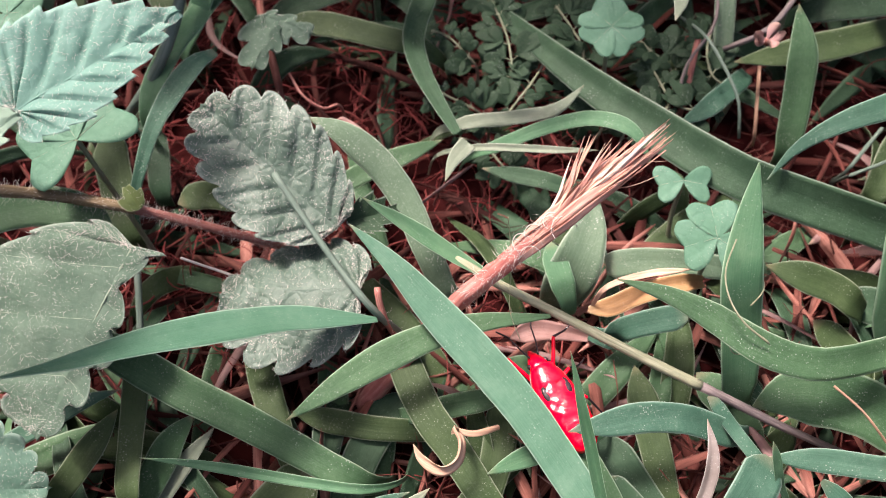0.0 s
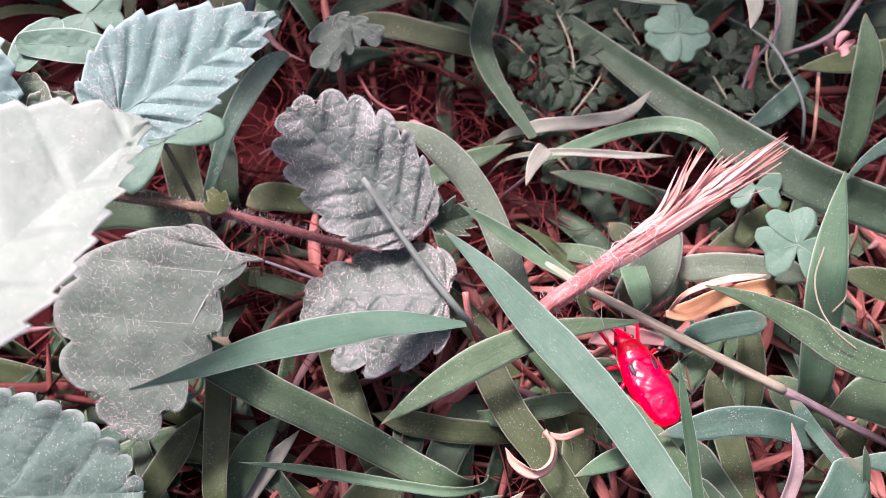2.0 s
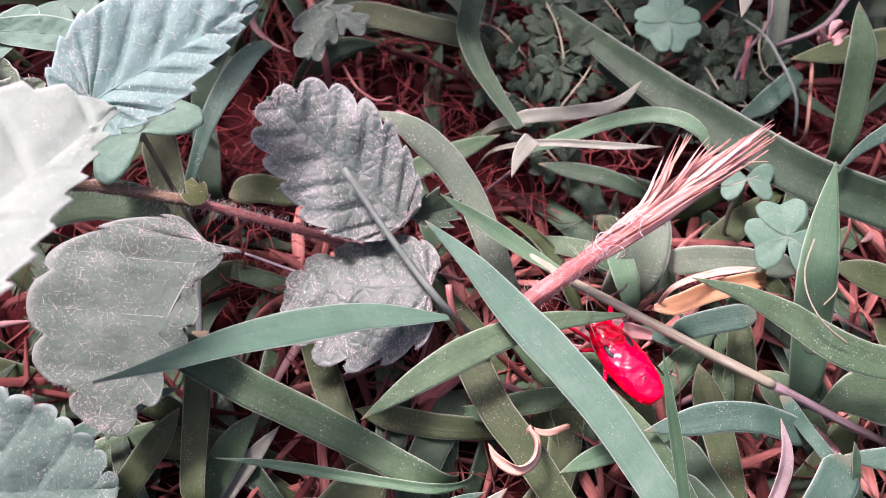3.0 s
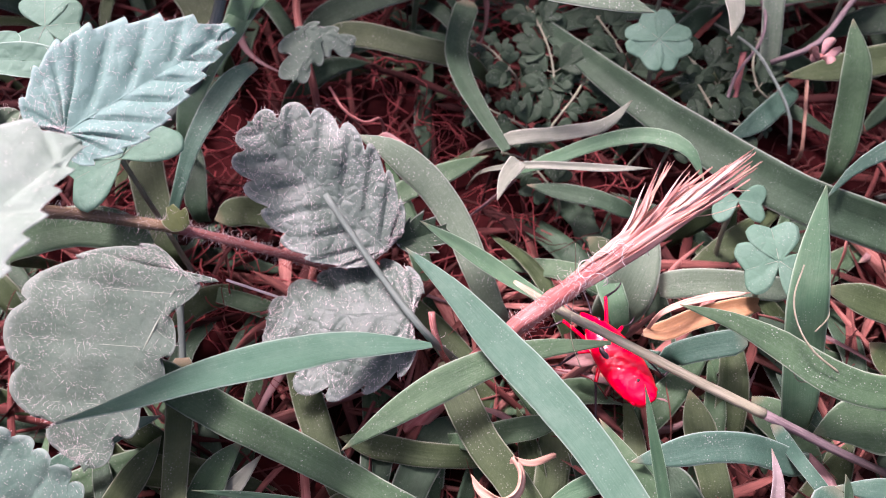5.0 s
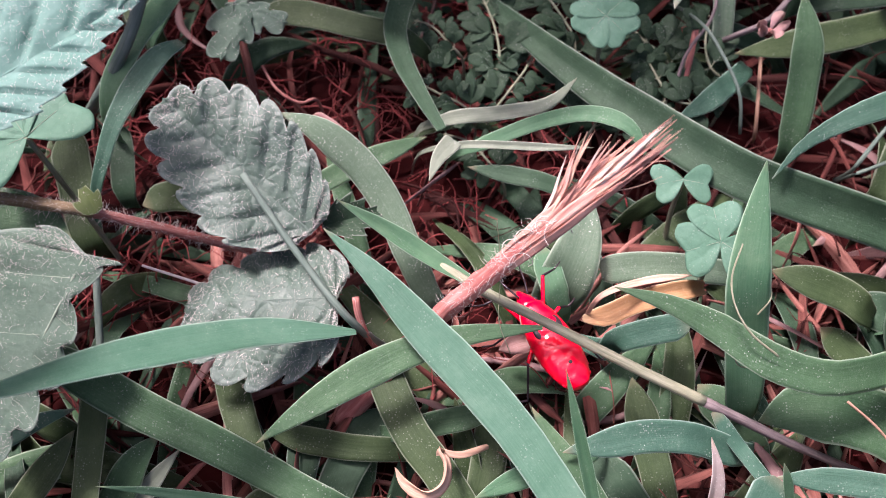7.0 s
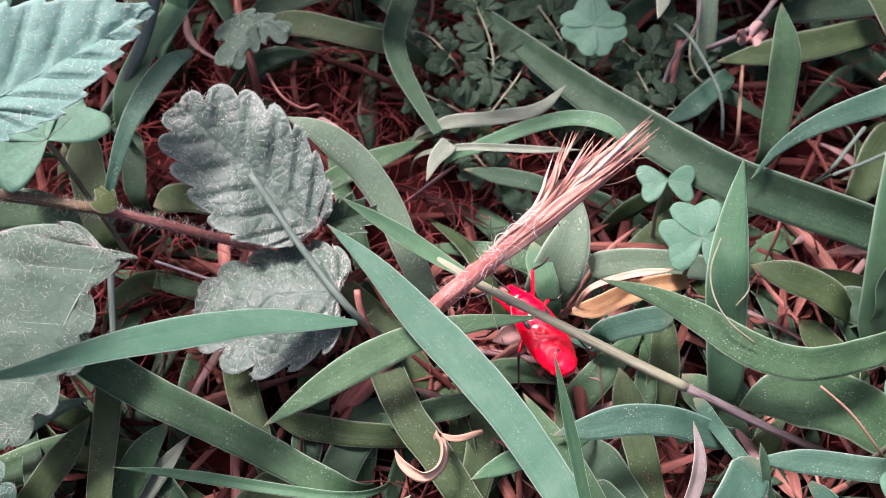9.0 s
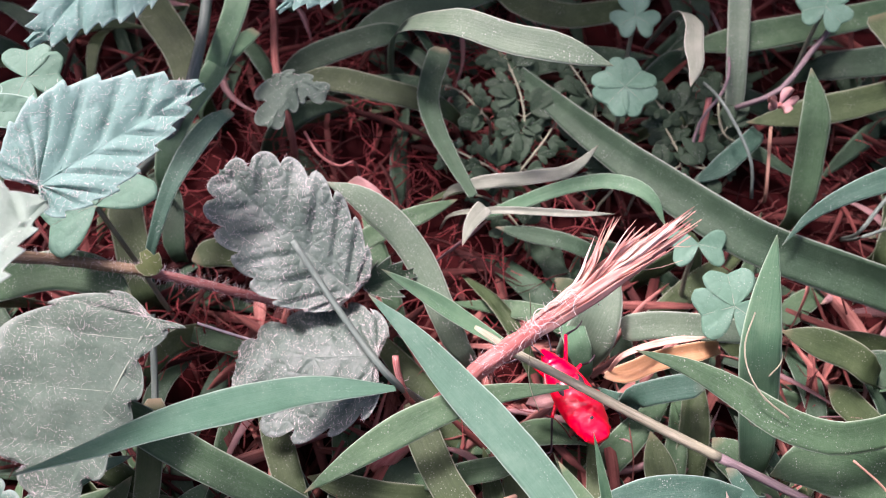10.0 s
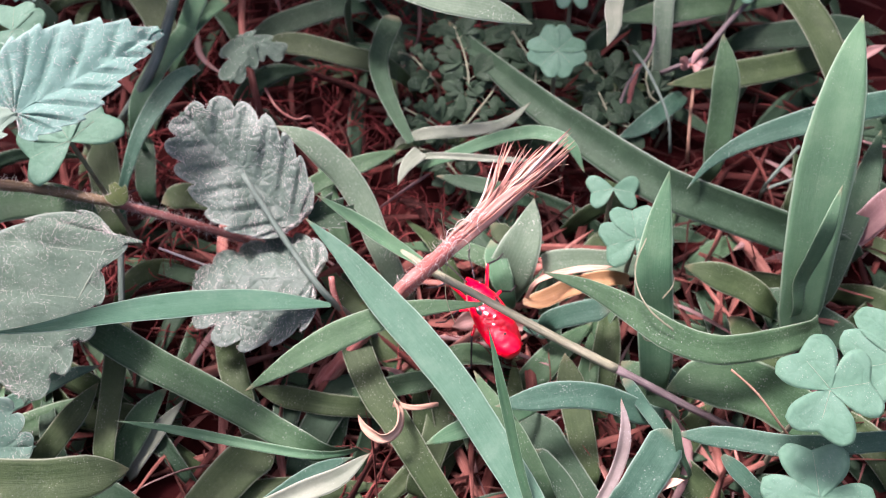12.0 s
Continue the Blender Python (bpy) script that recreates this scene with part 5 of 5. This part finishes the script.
toothed_leaf((-6.1, 64.4, 25.0), (-16.4, 54.5, 24.0), ((0.15, 0.02), (0.24, 0.35), (0.18, 0.7)), ((0.15, 0.02), (0.24, 0.35), (0.18, 0.7)), "light green toothed leaf at the back", LIGHTLEAF, veins=7, teeth=2, tooth=0.036, lean=1.4, quilt=0.3, hairs=200)
grass_blade([(-21.9, 71.2, 19.0), (-22.3, 65.5, 18.0), (-22.7, 62.1, 17.0), (-24.1, 58.9, 15.0), (-25.9, 56.7, 12.0)], 2.9, "upright fresh green blade behind the leaves", FRESH, tip=0.3)
grass_blade([(-37.9, 73.7, 10.0), (-34.1, 68.2, 10.0), (-31.1, 63.9, 9.0), (-29.0, 59.0, 8.0)], 4.7, "dull broad blade behind the leaves", OLIVE, tip=0.2, blunt=0.4)
grass_blade([(31.6, 73.0, 16.0), (30.4, 66.1, 15.0), (29.8, 60.6, 13.0), (30.0, 56.3, 9.0)], 2.8, "upright grey-green blade at the back", DUSTY, tip=0.3)
grass_blade([(24.4, 62.7, 11.0), (32.4, 63.6, 12.0), (40.3, 65.5, 12.0), (51.5, 69.3, 11.0)], 3.8, "long green blade across the back", GREEN, tip=0.3)
grass_blade([(3.8, 77.5, 8.0), (8.4, 72.6, 8.0), (13.7, 70.8, 8.0), (20.2, 72.9, 7.0)], 3.8, "olive blade at the far back", OLIVE, tip=0.3)
grass_blade([(-12.3, 67.8, 8.0), (-7.1, 70.6, 8.0), (-1.8, 72.5, 8.0), (5.2, 76.6, 7.0)], 4.1, "dull green blade at the far back", DARK, tip=0.3)

# clover
clover_leaf((38.0, 63.0, 17.0), 3.0, (60, 190, 310), "clover leaf at the far back")
clover_leaf((17.1, 55.1, 13.5), 3.4, (45, 135, 225, 315), "four-lobed pale green clover leaf at the back")
clover_leaf((22.7, 29.5, 15.5), 3.5, (95, 195, 325), "clover leaf of three heart-shaped leaflets")
clover_leaf((21.9, 37.1, 12.5), 2.8, (190, 350), "small clover leaf half hidden")
clover_leaf((34.5, 13.5, 20.5), 4.2, (125, 250, 10), "large light green clover leaf close to the light")
clover_leaf((41.1, 16.1, 20.0), 4.9, (95, 190, 300), "clover leaf at the edge of the patch")
clover_leaf((35.5, 7.0, 13.0), 4.6, (90, 200, 330), "dull clover leaf below the large one")
clover_leaf((-29.9, 36.2, 20.0), 5.0, (48, 205, 128), "clover leaf behind the toothed leaf")
clover_leaf((-37.8, 48.1, 22.0), 3.4, (10, 100, 250), "round-leaved clover at the back")
clover_leaf((19.6, 65.6, 13.0), 2.8, (90, 210, 330), "small clover leaf in the shade")

# stalks
jointed = stalk([(1.0, 26.9, 16.8), (4.2, 25.0, 16.3), (7.4, 23.6, 15.5), (11.9, 21.5, 14.5), (16.1, 19.6, 13.5), (20.3, 17.8, 12.5)], 0.36, "smooth green grass stem with a purple node", PALESTEM, name='jointed_grass', nodes=(0.97,), taper=1.2)
part("lower_stem", mesh_of("lower_stem", *tube([Vector((0.0, 0.0, 0.0)), Vector((4.0, -1.2, -2.0)), Vector((8.0, -2.4, -4.0)), Vector((15.8, -4.0, -8.5)), Vector((23.0, -5.1, -13.5))], 0.40, 0.7, 9, 20, 0.1, 2)), MAUVE, jointed, "mauve lower stem below the node")
runner = stalk([(-38.7, 31.5, 20.0), (-32.6, 32.4, 17.5), (-26.4, 32.8, 14.5), (-21.4, 32.7, 12.0), (-16.6, 32.7, 9.0), (-10.2, 35.4, -1.0)], 0.42, "red hairy runner stalk above the litter", REDSTEM, hairs=1500, hair_length=0.8, name="runner_stalk")
part("older_stretch", mesh_of("older_stretch", *tube([Vector(p) - Vector((-10.2, 35.4, -1.0)) for p in ((-38.7, 31.5, 20.05), (-35.6, 32.0, 18.8), (-32.6, 32.4, 17.55), (-29.4, 32.65, 16.1), (-26.4, 32.8, 14.55))], 0.50, 0.95, 10, 20, 0.25, 6)), BROWNSTEM, runner, "brownish olive older stretch")
stalk([(-13.7, 33.5, 19.0), (-11.3, 30.3, 17.5), (-8.5, 26.7, 16.0), (-5.1, 23.3, 13.5), (-0.5, 24.7, -1.0)], 0.25, "thin grey-green stalk lying over the leaf", GREYSTEM, taper=1.5)
stalk([(-27.2, 30.5, 11.0), (-26.8, 27.4, 10.0), (-26.5, 23.2, 8.0), (-26.7, 19.3, 5.0), (-29.1, 19.9, -1.0)], 0.30, "upright grey-green stalk under the hairy leaf", GREYSTEM)
stalk([(-22.0, 28.4, 14.0), (-18.0, 28.1, 11.0), (-14.4, 28.0, 8.0), (-10.2, 30.5, -1.0)], 0.11, "thin white stalk beside the leaf", HAIR)
stalk([(-25.9, 75.7, 18.0), (-25.8, 66.4, 18.0), (-25.6, 59.1, 17.0), (-26.1, 52.4, 16.0), (-27.8, 48.6, 14.0), (-31.0, 47.9, 10.0), (-38.1, 53.3, -1.0)], 0.55, "thin dark green stalk among leaves", GREYSTEM)
stalk([(29.6, 44.5, 9.0), (28.9, 46.8, 12.0), (27.7, 50.7, 13.0), (26.7, 55.9, 12.0), (28.2, 71.9, 0.0)], 0.16, "grey-blue bent stalk among grass", GREYSTEM)
stalk([(24.3, 49.6, 8.0), (25.6, 53.4, 10.0), (28.1, 56.4, 12.0), (29.3, 61.4, 12.0), (35.2, 82.4, -1.0)], 0.17, "withered mauve stem among grass", MAUVE)
stalk([(29.7, 55.3, 10.0), (33.1, 55.1, 13.0), (37.0, 59.5, 14.0), (40.9, 64.4, 13.0), (55.0, 85.3, -1.0)], 0.29, "brown withered stem among grass", MAUVE)

stalk([(28.1, 59.1, 9.0), (26.4, 53.9, 9.0), (25.6, 50.4, 6.0), (27.2, 54.4, -1.0)], 0.34, "withered reddish stem leaning in the shade", REDSTEM)
stalk([(33.6, 54.0, 9.0), (32.9, 50.0, 8.0), (33.1, 47.2, 5.0), (35.3, 50.5, -1.0)], 0.18, "thin tan dry stem in the shade", TAN)
stalk([(43.5, 44.9, 10.0), (41.5, 42.8, 9.5), (39.8, 41.0, 8.0), (43.5, 45.6, -1.0)], 0.20, "thin grey-green stem crossing in the shade", GREYSTEM)
stalk([(45.6, 42.2, 10.0), (42.3, 40.9, 9.5), (39.8, 40.5, 8.0), (43.4, 45.4, -1.0)], 0.18, "thin grey-green stem crossing in the shade", GREYSTEM)
grass_blade([(24.0, 46.6, 8.5), (26.6, 47.9, 9.0), (29.4, 50.3, 9.0), (32.1, 53.2, 8.0)], 2.5, "bluish dull blade lying in the shade", TEAL, tip=0.4)

# dead and frayed things
frayed_stem([(13.3, 27.6, 33.0), (10.5, 27.0, 28.0), (7.0, 25.8, 22.5), (1.2, 23.8, 15.5)], [(1.2, 23.8, 15.5), (-2.2, 21.8, 11.0), (-5.7, 19.6, 6.0), (-9.6, 18.7, -1.0)])
dead_strip([(-2.3, 13.4, 12.0), (-1.6, 12.4, 11.5), (-0.1, 11.7, 11.5), (1.0, 12.3, 12.0), (1.2, 13.5, 12.5), (0.8, 14.6, 12.0), (2.4, 14.6, 11.0), (4.6, 15.5, 9.0)], 1.1, "curled straw-coloured dead grass tip", PALETAN, name="curled_dead_leaf", twist=150, fold=0.7)
dead_strip([(20.9, 27.6, 13.5), (16.9, 27.1, 13.5), (13.6, 26.1, 13.0), (12.8, 25.6, 9.0)], 0.6, "pale dry edge of a dead leaf", STRAW, name="withered_leaf", fold=0.3)
dead_strip([(5.8, 23.3, 8.5), (8.0, 24.0, 8.8), (10.4, 23.9, 8.5), (12.7, 23.6, 8.0)], 1.9, "pale pink withered leaf on the litter", PINK, name="withered_leaf", wave=0.5)
stalk([(29.5, 17.0, 15.0), (31.8, 15.2, 14.0), (34.3, 12.8, 12.0), (38.6, 12.1, 6.0)], 0.10, "thin pale dry stalk beside the clover", TAN)
dead_strip([(25.1, 8.4, 12.0), (23.9, 8.1, 12.0), (23.1, 7.6, 11.5), (24.0, 7.2, 10.0)], 0.7, "small curled straw-coloured scrap", STRAW, name="withered_leaf", twist=80)
withered_flower((30.3, 49.7, 17.0), 1.8)
dead_strip([(53.3, 55.3, 15.0), (50.4, 53.5, 15.0), (47.0, 50.3, 14.0), (45.2, 49.2, 12.0)], 1.0, "pink curled dead tip of grass", PINK, name="withered_leaf", wave=0.6, twist=90)
stalk([(-15.4, 50.2, 12.0), (-14.0, 48.2, 11.0), (-12.0, 47.4, 10.0), (-10.6, 48.6, 9.0), (-10.4, 49.5, 4.0), (-10.4, 49.6, -1.0)], 0.14, "thin red curled stem over the hollow", REDSTEM)
tendril([(22.3, 27.0, 19.8), (21.2, 24.6, 19.4), (21.3, 22.6, 18.8), (22.4, 20.9, 18.0), (24.4, 19.7, 16.9)], 0.06)
tendril([(24.4, 27.6, 15.0), (25.3, 25.9, 16.0), (25.3, 24.5, 16.0), (24.5, 23.6, 15.0)])
tendril([(22.6, 21.2, 14.0), (22.7, 20.1, 14.0), (23.4, 19.9, 14.0), (24.2, 20.3, 14.0)])
tendril([(4.6, 26.5, 24.0), (5.1, 25.1, 20.0), (5.1, 22.5, 17.0), (6.0, 20.7, 15.0)], 0.025)
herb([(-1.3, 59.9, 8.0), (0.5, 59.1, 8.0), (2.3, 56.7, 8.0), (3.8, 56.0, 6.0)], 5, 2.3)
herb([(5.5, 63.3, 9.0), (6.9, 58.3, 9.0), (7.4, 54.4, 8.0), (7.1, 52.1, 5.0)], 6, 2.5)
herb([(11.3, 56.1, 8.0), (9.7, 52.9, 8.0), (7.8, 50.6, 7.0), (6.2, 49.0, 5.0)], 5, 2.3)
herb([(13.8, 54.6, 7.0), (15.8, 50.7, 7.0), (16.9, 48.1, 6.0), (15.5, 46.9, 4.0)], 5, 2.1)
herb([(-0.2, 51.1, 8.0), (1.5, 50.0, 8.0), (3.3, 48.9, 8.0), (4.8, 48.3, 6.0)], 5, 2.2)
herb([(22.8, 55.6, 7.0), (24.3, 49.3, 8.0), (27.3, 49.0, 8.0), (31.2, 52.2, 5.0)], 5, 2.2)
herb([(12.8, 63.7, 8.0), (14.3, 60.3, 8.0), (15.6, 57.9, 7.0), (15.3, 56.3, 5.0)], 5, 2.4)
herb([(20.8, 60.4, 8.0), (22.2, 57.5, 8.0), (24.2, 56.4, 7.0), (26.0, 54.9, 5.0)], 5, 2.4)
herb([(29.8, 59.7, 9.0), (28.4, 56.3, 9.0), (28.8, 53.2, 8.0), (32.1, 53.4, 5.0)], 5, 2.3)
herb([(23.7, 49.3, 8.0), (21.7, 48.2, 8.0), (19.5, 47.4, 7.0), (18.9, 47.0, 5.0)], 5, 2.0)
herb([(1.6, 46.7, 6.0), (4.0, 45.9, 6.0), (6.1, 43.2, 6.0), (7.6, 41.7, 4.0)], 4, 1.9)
dead_strip([(-10.9, 44.6, 11.0), (-9.6, 44.1, 11.0), (-8.2, 43.3, 11.0), (-7.3, 42.9, 10.0)], 2.0, "small pink withered petal on the litter", PINK, name="withered_leaf", wave=0.4)
stalk([(-5.3, 25.2, 15.0), (-5.1, 24.1, 14.0), (-4.3, 23.1, 11.0), (-1.9, 24.1, -1.0)], 0.28, "red hairy sprout among grass blades", REDSTEM, hairs=50, hair_length=0.6)
stalk([(-23.3, 86.4, 12.0), (-21.6, 75.8, 12.0), (-20.3, 66.3, 12.0), (-19.2, 58.6, 12.0), (-17.6, 52.8, 9.0), (-17.7, 52.2, 5.0), (-18.7, 54.6, -1.0)], 0.42, "brown upright stem behind the leaves", RUSSET)


bug, bug_legs = red_bug()
# seconds, place in millimetres, heading in degrees; the bug creeps forward, then rests
BUG_WAY = [
    (0.0, 9.1, 17.2, 27.0),
    (0.5, 9.2, 17.2, 27.0),
    (1.0, 9.3, 17.2, 28.0),
    (1.5, 9.2, 18.2, 25.0),
    (2.0, 9.3, 19.5, 22.0),
    (2.5, 8.6, 20.3, 29.0),
    (3.0, 8.6, 20.7, 33.0),
    (5.0, 9.5, 22.9, 30.0),
    (8.5, 9.3, 23.4, 28.0),
    (12.0, 9.2, 23.4, 28.0),
]


def motions():
    walk(bug, [(t, pose(x * MM, y * MM, 9.6 * MM, 0, 0, turn)) for t, x, y, turn in BUG_WAY])
    for k, (leg, root) in enumerate(bug_legs):
        swing = 9 if k % 2 else -9
        steps = [(0.0, 0), (0.8, 0), (1.1, swing), (1.4, -swing), (1.7, swing), (2.0, -swing), (2.3, swing), (2.6, -swing), (2.9, swing), (3.4, -swing), (3.9, swing), (4.4, 0), (12.0, 0)]
        walk(leg, [(t, pose(root.x * MM, root.y * MM, root.z * MM, 0, 0, a)) for t, a in steps])


motions()
